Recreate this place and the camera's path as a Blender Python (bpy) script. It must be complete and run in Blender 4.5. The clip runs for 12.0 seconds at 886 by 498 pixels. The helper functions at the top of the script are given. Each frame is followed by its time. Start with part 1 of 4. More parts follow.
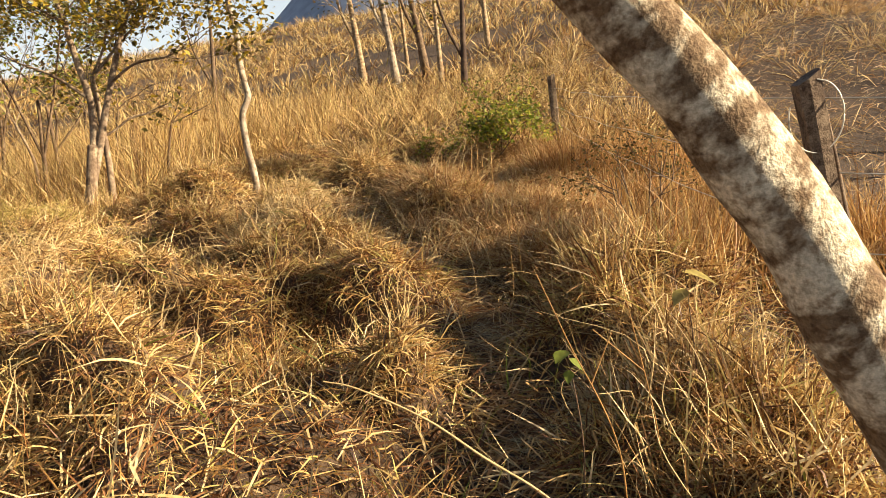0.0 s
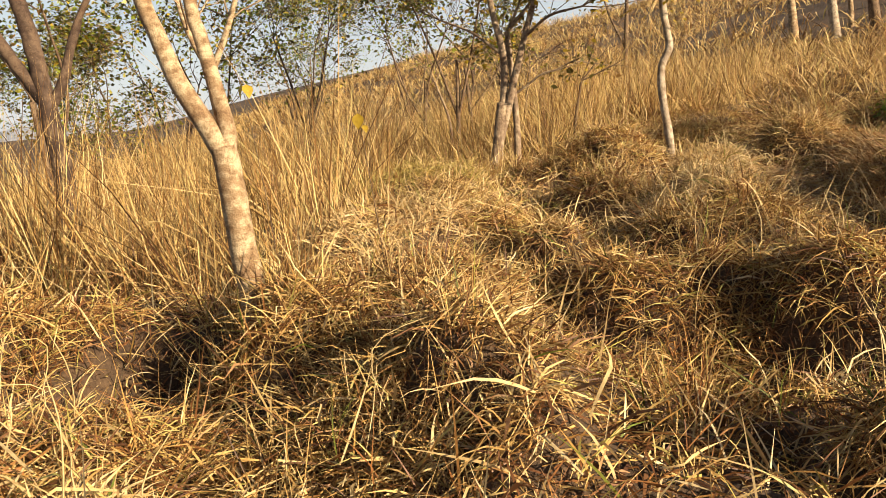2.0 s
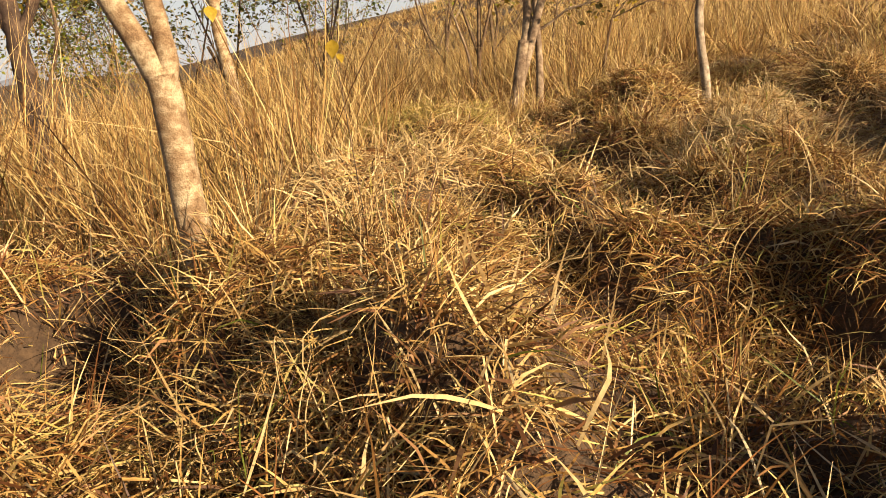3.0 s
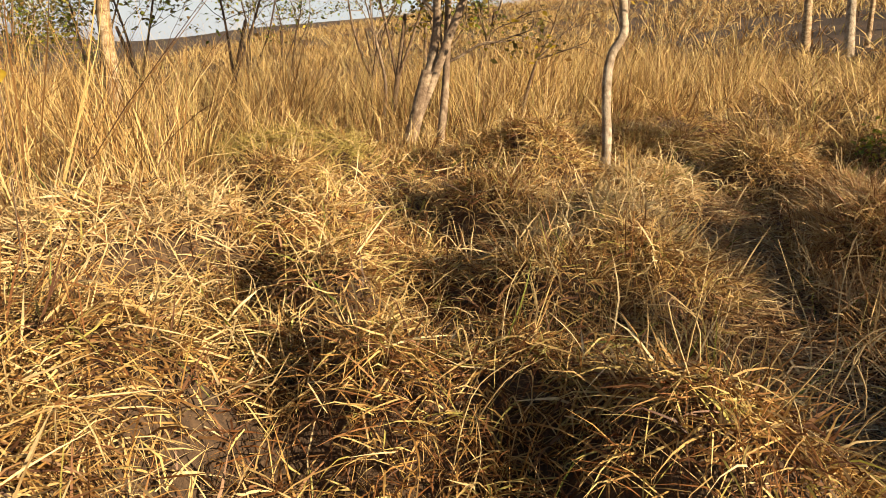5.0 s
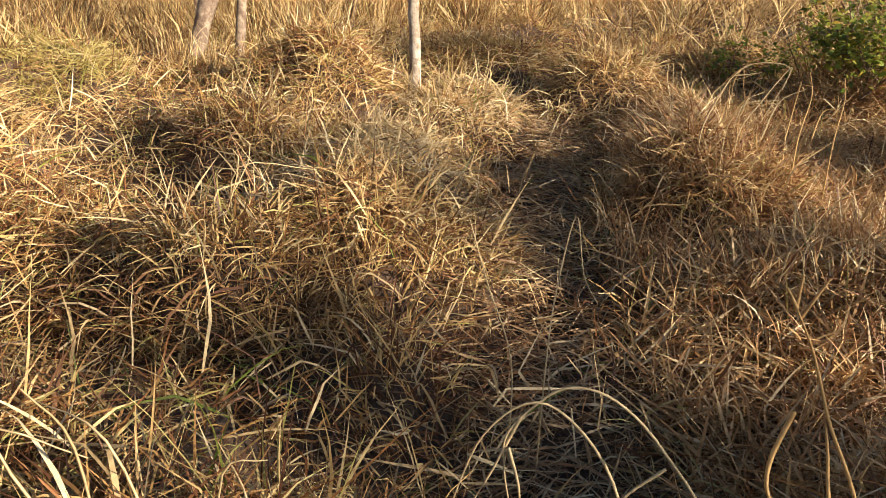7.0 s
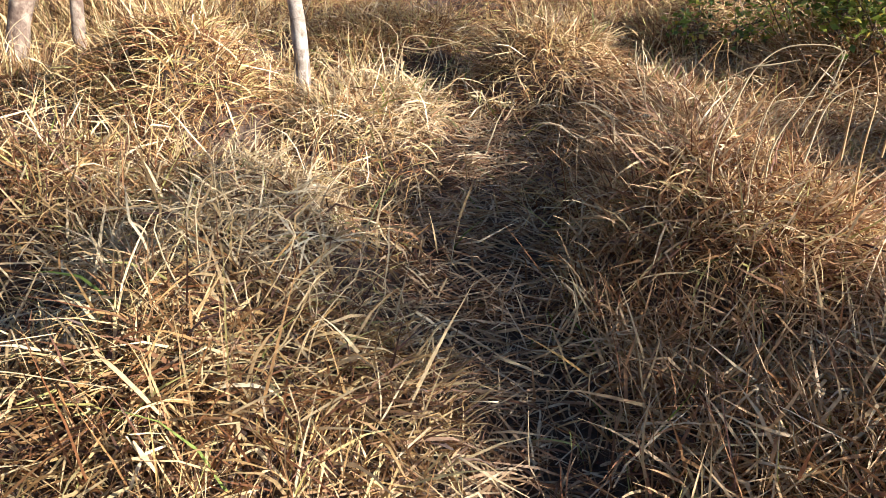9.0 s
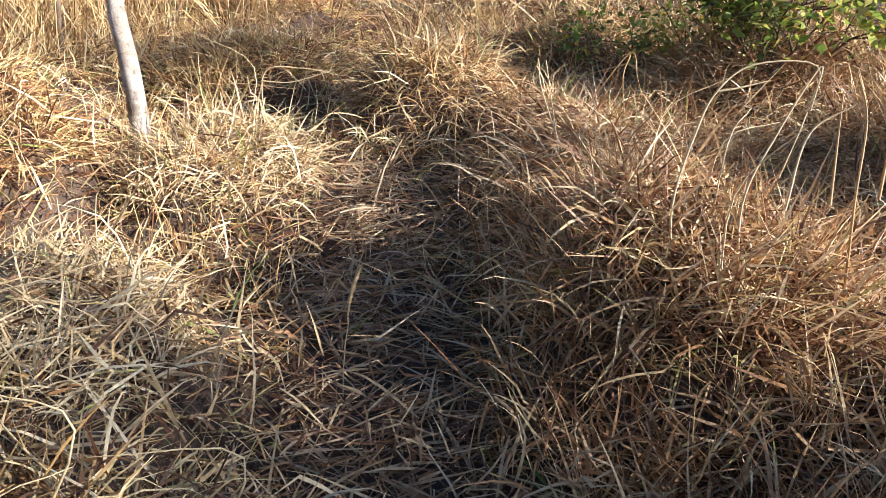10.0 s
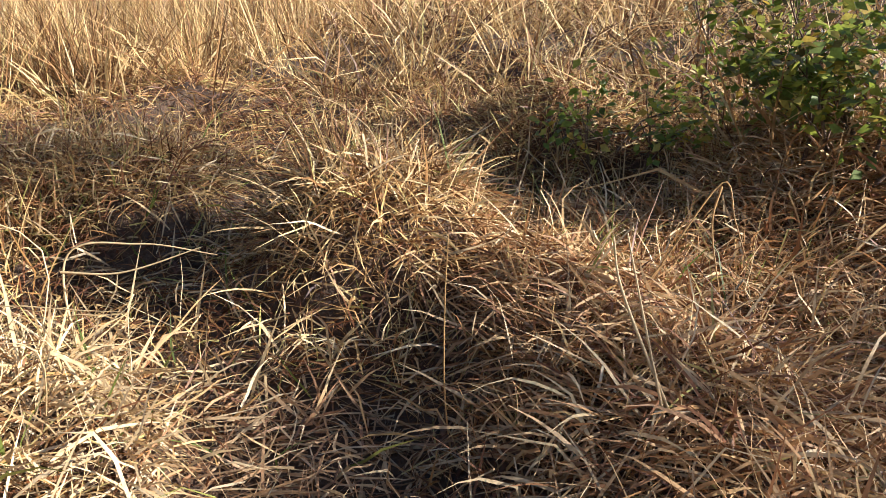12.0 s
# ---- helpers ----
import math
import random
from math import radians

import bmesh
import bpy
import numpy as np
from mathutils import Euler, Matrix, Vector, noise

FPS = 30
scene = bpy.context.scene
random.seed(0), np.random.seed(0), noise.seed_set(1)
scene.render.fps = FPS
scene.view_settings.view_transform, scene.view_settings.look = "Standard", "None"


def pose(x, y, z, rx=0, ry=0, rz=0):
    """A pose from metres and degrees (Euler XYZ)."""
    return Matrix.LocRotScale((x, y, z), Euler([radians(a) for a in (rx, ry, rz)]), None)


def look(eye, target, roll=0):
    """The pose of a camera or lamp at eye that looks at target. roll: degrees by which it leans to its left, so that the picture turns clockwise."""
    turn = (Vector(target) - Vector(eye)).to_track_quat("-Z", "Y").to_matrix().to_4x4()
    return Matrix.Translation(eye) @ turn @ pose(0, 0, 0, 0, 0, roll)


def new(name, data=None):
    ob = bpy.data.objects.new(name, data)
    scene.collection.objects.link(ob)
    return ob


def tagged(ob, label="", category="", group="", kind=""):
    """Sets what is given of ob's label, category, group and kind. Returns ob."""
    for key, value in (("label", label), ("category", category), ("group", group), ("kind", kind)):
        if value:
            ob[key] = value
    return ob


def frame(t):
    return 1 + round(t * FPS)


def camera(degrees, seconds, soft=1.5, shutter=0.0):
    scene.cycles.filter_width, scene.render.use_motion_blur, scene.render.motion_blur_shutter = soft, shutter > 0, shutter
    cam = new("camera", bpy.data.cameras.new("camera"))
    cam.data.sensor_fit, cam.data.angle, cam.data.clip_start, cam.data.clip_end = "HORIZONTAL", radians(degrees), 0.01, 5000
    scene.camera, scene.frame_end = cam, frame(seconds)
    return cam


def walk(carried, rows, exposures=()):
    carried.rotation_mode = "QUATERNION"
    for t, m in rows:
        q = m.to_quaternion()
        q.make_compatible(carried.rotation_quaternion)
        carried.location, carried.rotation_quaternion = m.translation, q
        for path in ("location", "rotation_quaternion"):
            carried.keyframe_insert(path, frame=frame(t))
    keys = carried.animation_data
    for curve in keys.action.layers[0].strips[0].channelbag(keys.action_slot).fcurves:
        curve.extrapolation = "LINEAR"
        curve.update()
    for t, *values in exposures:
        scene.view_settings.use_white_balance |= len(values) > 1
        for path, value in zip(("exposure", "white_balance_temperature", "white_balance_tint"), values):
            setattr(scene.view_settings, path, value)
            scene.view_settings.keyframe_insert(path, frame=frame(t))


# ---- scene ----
cam = camera(58.5, 12.0, soft=0.65)
EXPOSURE = [(0.0, 1.65, 6150, 6), (1.5, 1.45, 6100, 6), (3.0, 1.2, 6550, 10), (3.5, 1.3, 6350, 8), (6.0, 1.3, 6150, 7), (7.0, 1.6, 5250, 9), (9.0, 1.92, 4550, 11), (9.5, 1.92, 4480, 11), (10.5, 2.25, 4350, 10), (11.2, 2.2, 4400, 11), (12.0, 1.82, 4700, 12)]
PATH = [
    (0, (-0.029, 0.147, 1.491), (-0.039, 2.115, 1.135), -4.1),
    (0.5, (-0.082, 0.431, 1.468), (-0.238, 2.387, 1.08), -3.3),
    (1, (-0.176, 0.687, 1.441), (-0.511, 2.618, 1.042), -3.5),
    (1.5, (-0.36, 0.953, 1.398), (-0.917, 2.833, 1.007), -3.1),
    (2, (-0.451, 1.24, 1.356), (-1.396, 2.966, 0.995), -4.6),
    (2.5, (-0.524, 1.52, 1.336), (-1.604, 3.166, 0.985), -4.6),
    (3, (-0.579, 1.855, 1.265), (-1.582, 3.516, 0.777), -4.1),
    (3.5, (-0.5, 2.198, 1.245), (-1.257, 3.965, 0.693), 0.1),
    (5.3, (-0.15, 3.232, 1.414), (-1.092, 4.938, 0.965), 4.0),
    (5.5, (-0.105, 3.348, 1.411), (-1.042, 5.058, 0.964), 3.0),
    (6, (0.013, 3.768, 1.419), (-0.728, 5.577, 0.997), 4.0),
    (6.5, (0.126, 4.157, 1.398), (-0.618, 5.94, 0.884), 6.3),
    (7, (0.193, 4.526, 1.434), (-0.49, 6.285, 0.772), 5.0),
    (7.2, (0.191, 4.694, 1.429), (-0.436, 6.484, 0.794), 5.2),
    (8.8, (-0.164, 5.877, 1.401), (-0.679, 7.666, 0.669), 2.7),
    (9, (-0.237, 5.973, 1.432), (-0.758, 7.757, 0.692), 2.2),
    (9.5, (-0.353, 6.308, 1.441), (-0.877, 8.113, 0.757), -0.6),
    (10, (-0.438, 6.71, 1.382), (-0.688, 8.569, 0.689), 0.5),
    (10.5, (-0.521, 7.134, 1.403), (-0.443, 9.009, 0.711), 0.9),
    (11, (-0.561, 7.595, 1.397), (-0.543, 9.468, 0.697), 2.0),
    (11.2, (-0.595, 7.742, 1.416), (-0.592, 9.612, 0.706), 2.2),
    (11.5, (-0.712, 8.049, 1.401), (-0.699, 9.939, 0.745), 2.7),
    (12, (-0.866, 8.603, 1.46), (-0.884, 10.51, 0.857), -0.3),
]
walk(cam, [(t, look(eye, target, roll)) for t, eye, target, roll in PATH], EXPOSURE)

# ---- world, sun ----
SUN_ELEV, SUN_AZ = 21.0, 100.0          # degrees above the horizon; clockwise from +y
world = bpy.data.worlds.new("sky")
scene.world = world
world.use_nodes = True
wn = world.node_tree.nodes
sky = wn.new("ShaderNodeTexSky")
sky.sky_type, sky.sun_disc = "NISHITA", False
sky.sun_elevation, sky.sun_rotation = radians(SUN_ELEV), radians(SUN_AZ)
sky.air_density, sky.dust_density = 1.0, 1.0
wn["Background"].inputs[1].default_value = 0.038
# thin bright haze low over the land
w_co = wn.new("ShaderNodeTexCoord")
w_sep = wn.new("ShaderNodeSeparateXYZ")
w_map = wn.new("ShaderNodeMapRange")
w_map.inputs["From Min"].default_value, w_map.inputs["From Max"].default_value = -0.05, 0.45
w_map.inputs["To Min"].default_value, w_map.inputs["To Max"].default_value = 0.9, 0.0
w_mix = wn.new("ShaderNodeMix")
w_mix.data_type = "RGBA"
w_mix.inputs[7].default_value = (9.2, 9.0, 8.9, 1)
wl = world.node_tree.links
wl.new(w_co.outputs["Generated"], w_sep.inputs[0])
wl.new(w_sep.outputs["Z"], w_map.inputs["Value"])
wl.new(w_map.outputs[0], w_mix.inputs[0])
wl.new(sky.outputs[0], w_mix.inputs[6])
wl.new(w_mix.outputs[2], wn["Background"].inputs[0])
sun_data = bpy.data.lights.new("sun", "SUN")
sun_data.energy, sun_data.angle, sun_data.color = 5.0, radians(0.6), (1.0, 0.80, 0.55)
sun = new("sun", sun_data)
s_az, s_el = radians(SUN_AZ), radians(SUN_ELEV)
SUN_DIR = Vector((math.sin(s_az) * math.cos(s_el), math.cos(s_az) * math.cos(s_el), math.sin(s_el)))
sun.matrix_basis = look(SUN_DIR * 60, (0, 0, 0))


# ---- materials ----
def node_mat(name):
    m = bpy.data.materials.new(name)
    m.use_nodes = True
    nt = m.node_tree
    nt.nodes.clear()
    out = nt.nodes.new("ShaderNodeOutputMaterial")
    return m, nt, out


def ramp(nt, stops):
    r = nt.nodes.new("ShaderNodeValToRGB")
    els = r.color_ramp.elements
    while len(els) < len(stops):
        els.new(0.5)
    for e, (p, c) in zip(els, stops):
        e.position, e.color = p, (*c, 1)
    return r


def noise_tex(nt, scale, detail=3.0, coord="Object", rough=0.6):
    tc = nt.nodes.new("ShaderNodeTexCoord")
    n = nt.nodes.new("ShaderNodeTexNoise")
    n.inputs["Scale"].default_value, n.inputs["Detail"].default_value = scale, detail
    n.inputs["Roughness"].default_value = rough
    nt.links.new(tc.outputs[coord], n.inputs["Vector"])
    return n


def mixc(nt, a, b, fac, mode="MIX"):
    m = nt.nodes.new("ShaderNodeMix")
    m.data_type, m.blend_type = "RGBA", mode
    for sock, v in ((m.inputs[6], a), (m.inputs[7], b), (m.inputs[0], fac)):
        if isinstance(v, (int, float)):
            sock.default_value = v
        elif isinstance(v, tuple):
            sock.default_value = (*v, 1)
        else:
            nt.links.new(v, sock)
    return m.outputs[2]


def blade_mat(name, stops, trans=0.3, rough=0.55, patch=((0.75, 0.66, 0.55), (1.1, 1.05, 0.95))):
    """Thin dry leaf: colour by blade, broad patches over the field, light shining through."""
    m, nt, out = node_mat(name)
    geo = nt.nodes.new("ShaderNodeNewGeometry")
    r = ramp(nt, stops)
    nt.links.new(geo.outputs["Random Per Island"], r.inputs[0])
    n = noise_tex(nt, 1.7, 3.0)
    pr = ramp(nt, ((0.35, patch[0]), (0.65, patch[1])))
    nt.links.new(n.outputs[0], pr.inputs[0])
    col = mixc(nt, r.outputs[0], pr.outputs[0], 1.0, "MULTIPLY")
    fine = noise_tex(nt, 60.0, 2.0)
    fr = ramp(nt, ((0.3, (0.72, 0.68, 0.62)), (0.7, (1.1, 1.08, 1.05))))
    nt.links.new(fine.outputs[0], fr.inputs[0])
    col = mixc(nt, col, fr.outputs[0], 1.0, "MULTIPLY")
    p = nt.nodes.new("ShaderNodeBsdfPrincipled")
    p.inputs["Roughness"].default_value = rough
    p.inputs["Specular IOR Level"].default_value = 0.35
    t = nt.nodes.new("ShaderNodeBsdfTranslucent")
    mx = nt.nodes.new("ShaderNodeMixShader")
    mx.inputs[0].default_value = trans
    nt.links.new(col, p.inputs["Base Color"])
    nt.links.new(col, t.inputs["Color"])
    nt.links.new(p.outputs[0], mx.inputs[1])
    nt.links.new(t.outputs[0], mx.inputs[2])
    nt.links.new(mx.outputs[0], out.inputs[0])
    return m


GOLD = blade_mat("straw_golden", ((0.0, (0.10, 0.042, 0.018)), (0.3, (0.27, 0.125, 0.045)), (0.55, (0.54, 0.35, 0.12)), (0.85, (0.76, 0.60, 0.29)), (0.97, (0.46, 0.44, 0.13))), 0.25)
GREY = blade_mat("straw_trampled", ((0.0, (0.20, 0.10, 0.05)), (0.3, (0.42, 0.26, 0.13)), (0.7, (0.60, 0.44, 0.24)), (1.0, (0.72, 0.60, 0.38))), 0.25)
RUST = blade_mat("straw_russet", ((0.0, (0.20, 0.09, 0.035)), (0.35, (0.44, 0.24, 0.08)), (0.75, (0.60, 0.39, 0.15)), (1.0, (0.70, 0.53, 0.26))), 0.28)
TANGLE = blade_mat("straw_tangled", ((0.0, (0.22, 0.10, 0.045)), (0.3, (0.44, 0.25, 0.10)), (0.7, (0.64, 0.45, 0.22)), (1.0, (0.76, 0.61, 0.36))), 0.28)
TALL = blade_mat("straw_tall", ((0.0, (0.09, 0.042, 0.018)), (0.35, (0.30, 0.17, 0.06)), (0.62, (0.62, 0.45, 0.18)), (0.93, (0.80, 0.66, 0.36)), (1.0, (0.42, 0.40, 0.13))), 0.25)
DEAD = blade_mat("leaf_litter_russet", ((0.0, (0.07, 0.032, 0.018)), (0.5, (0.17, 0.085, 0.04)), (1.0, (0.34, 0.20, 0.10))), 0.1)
PALE = blade_mat("straw_bleached", ((0.0, (0.50, 0.36, 0.17)), (0.5, (0.66, 0.52, 0.28)), (1.0, (0.74, 0.64, 0.42))), 0.15)
GREENISH = blade_mat("grass_half_green", ((0.0, (0.30, 0.24, 0.07)), (0.5, (0.44, 0.38, 0.12)), (1.0, (0.55, 0.47, 0.18))), 0.3)
FRESH = blade_mat("grass_green", ((0.0, (0.10, 0.14, 0.02)), (0.6, (0.22, 0.28, 0.05)), (1.0, (0.40, 0.42, 0.10))), 0.4)
LEAF_GREEN = blade_mat("leaf_green", ((0.0, (0.10, 0.15, 0.022)), (0.5, (0.26, 0.34, 0.04)), (0.85, (0.42, 0.47, 0.07)), (1.0, (0.54, 0.49, 0.10))), 0.45, 0.4)
LEAF_YELLOW = blade_mat("leaf_yellow", ((0.0, (0.30, 0.24, 0.03)), (0.5, (0.52, 0.40, 0.04)), (1.0, (0.62, 0.48, 0.06))), 0.45, 0.45)
LEAF_OLIVE = blade_mat("leaf_olive", ((0.0, (0.07, 0.06, 0.02)), (0.4, (0.13, 0.12, 0.03)), (0.8, (0.20, 0.18, 0.05)), (1.0, (0.34, 0.20, 0.07))), 0.3, 0.5)


def ground_mat():
    m, nt, out = node_mat("ground_thatch")
    p = nt.nodes.new("ShaderNodeBsdfPrincipled")
    a = noise_tex(nt, 0.35, 5.0)
    b = noise_tex(nt, 28.0, 4.0)
    ra = ramp(nt, ((0.3, (0.055, 0.032, 0.017)), (0.7, (0.13, 0.08, 0.042))))
    rb = ramp(nt, ((0.3, (0.45, 0.40, 0.35)), (0.7, (1.15, 1.1, 1.0))))
    nt.links.new(a.outputs[0], ra.inputs[0])
    nt.links.new(b.outputs[0], rb.inputs[0])
    nt.links.new(mixc(nt, ra.outputs[0], rb.outputs[0], 1.0, "MULTIPLY"), p.inputs["Base Color"])
    p.inputs["Roughness"].default_value = 0.95
    bump = nt.nodes.new("ShaderNodeBump")
    bump.inputs["Strength"].default_value, bump.inputs["Distance"].default_value = 0.9, 0.03
    nt.links.new(b.outputs[0], bump.inputs["Height"])
    nt.links.new(bump.outputs[0], p.inputs["Normal"])
    nt.links.new(p.outputs[0], out.inputs[0])
    return m


def bark_mat(name, base, dark, pale, blotch=3.0, band=9.0, amount=0.5, rings=None):
    """Thin bark with lichen blotches, ring-like scars and fine grain."""
    m, nt, out = node_mat(name)
    p = nt.nodes.new("ShaderNodeBsdfPrincipled")
    big = noise_tex(nt, blotch, 4.0)
    r1 = ramp(nt, ((0.44, base), (0.58, pale)))
    nt.links.new(big.outputs[0], r1.inputs[0])
    if rings is not None:
        # growth scars run round the stem: the pattern is squeezed along the leaning axis
        turn, squeeze = nt.nodes.new("ShaderNodeMapping"), nt.nodes.new("ShaderNodeMapping")
        turn.inputs["Rotation"].default_value = (0, rings, 0)
        squeeze.inputs["Scale"].default_value = (0.8, 0.8, 1.5)
        nt.links.new(big.inputs["Vector"].links[0].from_socket, turn.inputs["Vector"])
        nt.links.new(turn.outputs[0], squeeze.inputs["Vector"])
        nt.links.new(squeeze.outputs[0], big.inputs["Vector"])
    mid = noise_tex(nt, band, 5.0)
    r2 = ramp(nt, ((0.36, dark), (0.52, (1, 1, 1))))
    nt.links.new(mid.outputs[0], r2.inputs[0])
    col = mixc(nt, r1.outputs[0], r2.outputs[0], amount, "MULTIPLY")
    fine = noise_tex(nt, 160.0, 4.0)
    r3 = ramp(nt, ((0.3, (0.55, 0.52, 0.48)), (0.65, (1.1, 1.1, 1.1))))
    nt.links.new(fine.outputs[0], r3.inputs[0])
    nt.links.new(mixc(nt, col, r3.outputs[0], 0.9, "MULTIPLY"), p.inputs["Base Color"])
    p.inputs["Roughness"].default_value = 0.85
    p.inputs["Specular IOR Level"].default_value = 0.25
    bump = nt.nodes.new("ShaderNodeBump")
    bump.inputs["Strength"].default_value, bump.inputs["Distance"].default_value = 0.7, 0.006
    add = nt.nodes.new("ShaderNodeMath")
    add.operation = "ADD"
    nt.links.new(fine.outputs[0], add.inputs[0])
    nt.links.new(mid.outputs[0], add.inputs[1])
    nt.links.new(add.outputs[0], bump.inputs["Height"])
    nt.links.new(bump.outputs[0], p.inputs["Normal"])
    nt.links.new(p.outputs[0], out.inputs[0])
    return m


GROUND = ground_mat()
BARK_PALE = bark_mat("bark_pale", (0.20, 0.13, 0.07), (0.36, 0.26, 0.18), (0.70, 0.60, 0.43), 13.0, 60.0, 0.75, radians(42))
BARK_TAN = bark_mat("bark_tan", (0.27, 0.175, 0.095), (0.42, 0.31, 0.22), (0.48, 0.37, 0.23), 9.0, 26.0, 0.65, 0.0)
BARK_WHITE = bark_mat("bark_white", (0.30, 0.23, 0.16), (0.35, 0.28, 0.22), (0.47, 0.39, 0.29), 6.0, 20.0, 0.65)
BARK_BROWN = bark_mat("bark_brown", (0.12, 0.075, 0.045), (0.35, 0.28, 0.22), (0.22, 0.15, 0.09), 5.0, 26.0, 0.8)
BARK_GREY = bark_mat("bark_grey_brown", (0.19, 0.13, 0.085), (0.4, 0.32, 0.25), (0.36, 0.27, 0.18), 7.0, 26.0, 0.7)
BARK_DARK = bark_mat("bark_dark", (0.06, 0.037, 0.026), (0.5, 0.42, 0.36), (0.13, 0.085, 0.055), 5.0, 26.0, 0.7)
POST_WOOD = bark_mat("post_wood", (0.13, 0.085, 0.055), (0.35, 0.3, 0.25), (0.24, 0.17, 0.11), 6.0, 40.0, 0.8)


def plain_mat(name, color, rough, metal=0.0, var=6.0):
    m, nt, out = node_mat(name)
    p = nt.nodes.new("ShaderNodeBsdfPrincipled")
    n = noise_tex(nt, var, 4.0)
    r = ramp(nt, ((0.3, tuple(c * 0.7 for c in color)), (0.7, tuple(min(1, c * 1.15) for c in color))))
    nt.links.new(n.outputs[0], r.inputs[0])
    nt.links.new(r.outputs[0], p.inputs["Base Color"])
    p.inputs["Roughness"].default_value, p.inputs["Metallic"].default_value = rough, metal
    nt.links.new(p.outputs[0], out.inputs[0])
    return m


WIRE = plain_mat("wire_galvanised", (0.55, 0.50, 0.42), 0.45, 0.6)
# pale blue-grey: the haze of distance is put into this colour
MOUNTAIN = plain_mat("mountain_hazed", (0.29, 0.31, 0.36), 1.0, 0.0, 0.02)


# ---- lie of the land ----
RNG = np.random.default_rng(7)


def hash2(ix, iy, seed):
    h = np.sin(ix * 127.1 + iy * 311.7 + seed * 74.7) * 43758.5453
    return h - np.floor(h)


def vnoise(x, y, scale, seed=0):
    x, y = np.asarray(x, float) / scale, np.asarray(y, float) / scale
    ix, iy = np.floor(x), np.floor(y)
    fx, fy = x - ix, y - iy
    fx, fy = fx * fx * (3 - 2 * fx), fy * fy * (3 - 2 * fy)
    a, b = hash2(ix, iy, seed), hash2(ix + 1, iy, seed)
    c, d = hash2(ix, iy + 1, seed), hash2(ix + 1, iy + 1, seed)
    return (a * (1 - fx) + b * fx) * (1 - fy) + (c * (1 - fx) + d * fx) * fy


def sstep(a, b, v):
    t = np.clip((np.asarray(v, float) - a) / (b - a), 0, 1)
    return t * t * (3 - 2 * t)


def softplus(v, k):
    v = np.asarray(v, float)
    return k * np.logaddexp(0, v / k)


TRACK_Y = (-3, 0, 3, 4.5, 5.3, 6.2, 7.5, 9.5, 12, 14)
TRACK_X = (0.2, 0.1, 0.2, 0.2, 0.2, -0.05, -0.55, -1.1, -1.5, -1.8)


def off_track(x, y):
    return np.asarray(x) - np.interp(y, TRACK_Y, TRACK_X)


def track_half(y):
    return 0.34 + 0.28 * sstep(4.5, 7.5, y)


def off_ratio(x, y):
    """Distance from the track in half widths; the track is lost in the grass above."""
    return np.abs(off_track(x, y)) / track_half(y) + 2 * sstep(10.4, 11.4, y)


def base_z(x, y):
    """The slope: nearly level near the track, a hillside rising ahead and to the right, a crest far off."""
    x, y = np.asarray(x, float), np.asarray(y, float)
    d = np.hypot(x, y)
    far = sstep(8, 26, d)
    ye, xe = np.minimum(y, 75 + 0.1 * (y - 75)), np.clip(x, -90, 90)
    z = 0.05 + 0.05 * softplus(ye - 6, 0.7) + 0.07 * softplus(ye - 10.5, 0.8) + 0.06 * softplus(ye - 27, 3.0)
    z = z + 0.11 * xe * far
    z = np.where(y < -5, z - 0.03 * (-5 - np.maximum(y, -80)), z)
    z = z + 0.5 * far * (vnoise(x, y, 9, 3) - 0.5) + 0.12 * (vnoise(x, y, 1.7, 4) - 0.5)
    return z - 0.02 * np.maximum(d - 95, 0) * sstep(95, 200, d)


# x, y, height, radius of the matted hummocks beside the track
HUMMOCKS = (
    (-2.7, 6.5, .15, .62), (-2.1, 5.5, .18, .55), (-2.4, 4.3, .20, .55), (-.42, 5.4, .34, .36), (-.3, 3.75, .28, .17),
    (-1.75, 3.2, .18, .5), (1.0, 4.45, .32, .5), (-1.9, 8.4, .12, .5), (-2.9, 9.7, .24, .45),
    (-1.98, 10.1, .19, .42), (-3.15, 9.9, .14, .45), (-2.6, 8.6, .12, .5), (-3.2, 5.5, .24, .55), (-4.9, 8.7, .34, .7),
    (-1.15, 11.55, .44, .40), (.05, 9.0, .24, .45), (.9, 12.3, .2, .5), (1.3, 10.2, .12, .55), (-4.1, 3.5, .24, .45),
    (-1.5, 6.9, .08, .45), (-1.25, 5.3, .08, .4), (.95, 6.2, .2, .5), (.6, 7.7, .1, .45), (1.0, 8.3, .12, .5),
    (-3.9, 7.2, .26, .55), (-.2, 13.3, .12, .6), (-2.6, 12.3, .25, .6), (-1.7, 2.2, .14, .4), (-2.78, 3.72, .10, .28), (-1.05, 7.5, .2, .4), (.78, 2.35, .06, .32), (1.2, 3.0, .07, .4), (.85, 3.5, .06, .32), (.62, 2.9, .12, .28), (-2.1, 3.9, .14, .45), (-4.45, 10.05, .14, .35), (-2.7, 2.6, .24, .5),
)

# x, y, depth, radius of the dark hollows between them
HOLLOWS = ((-.9, 4.95, .16, .34), (-.75, 4.2, .16, .3), (-2.15, 6.2, .14, .3), (-3.05, 3.3, .2, .4), (-3.1, 8.9, .15, .4), (-1.6, 9.3, .14, .35), (-3.4, 6.5, .15, .3), (-1.35, 6.1, .12, .3))


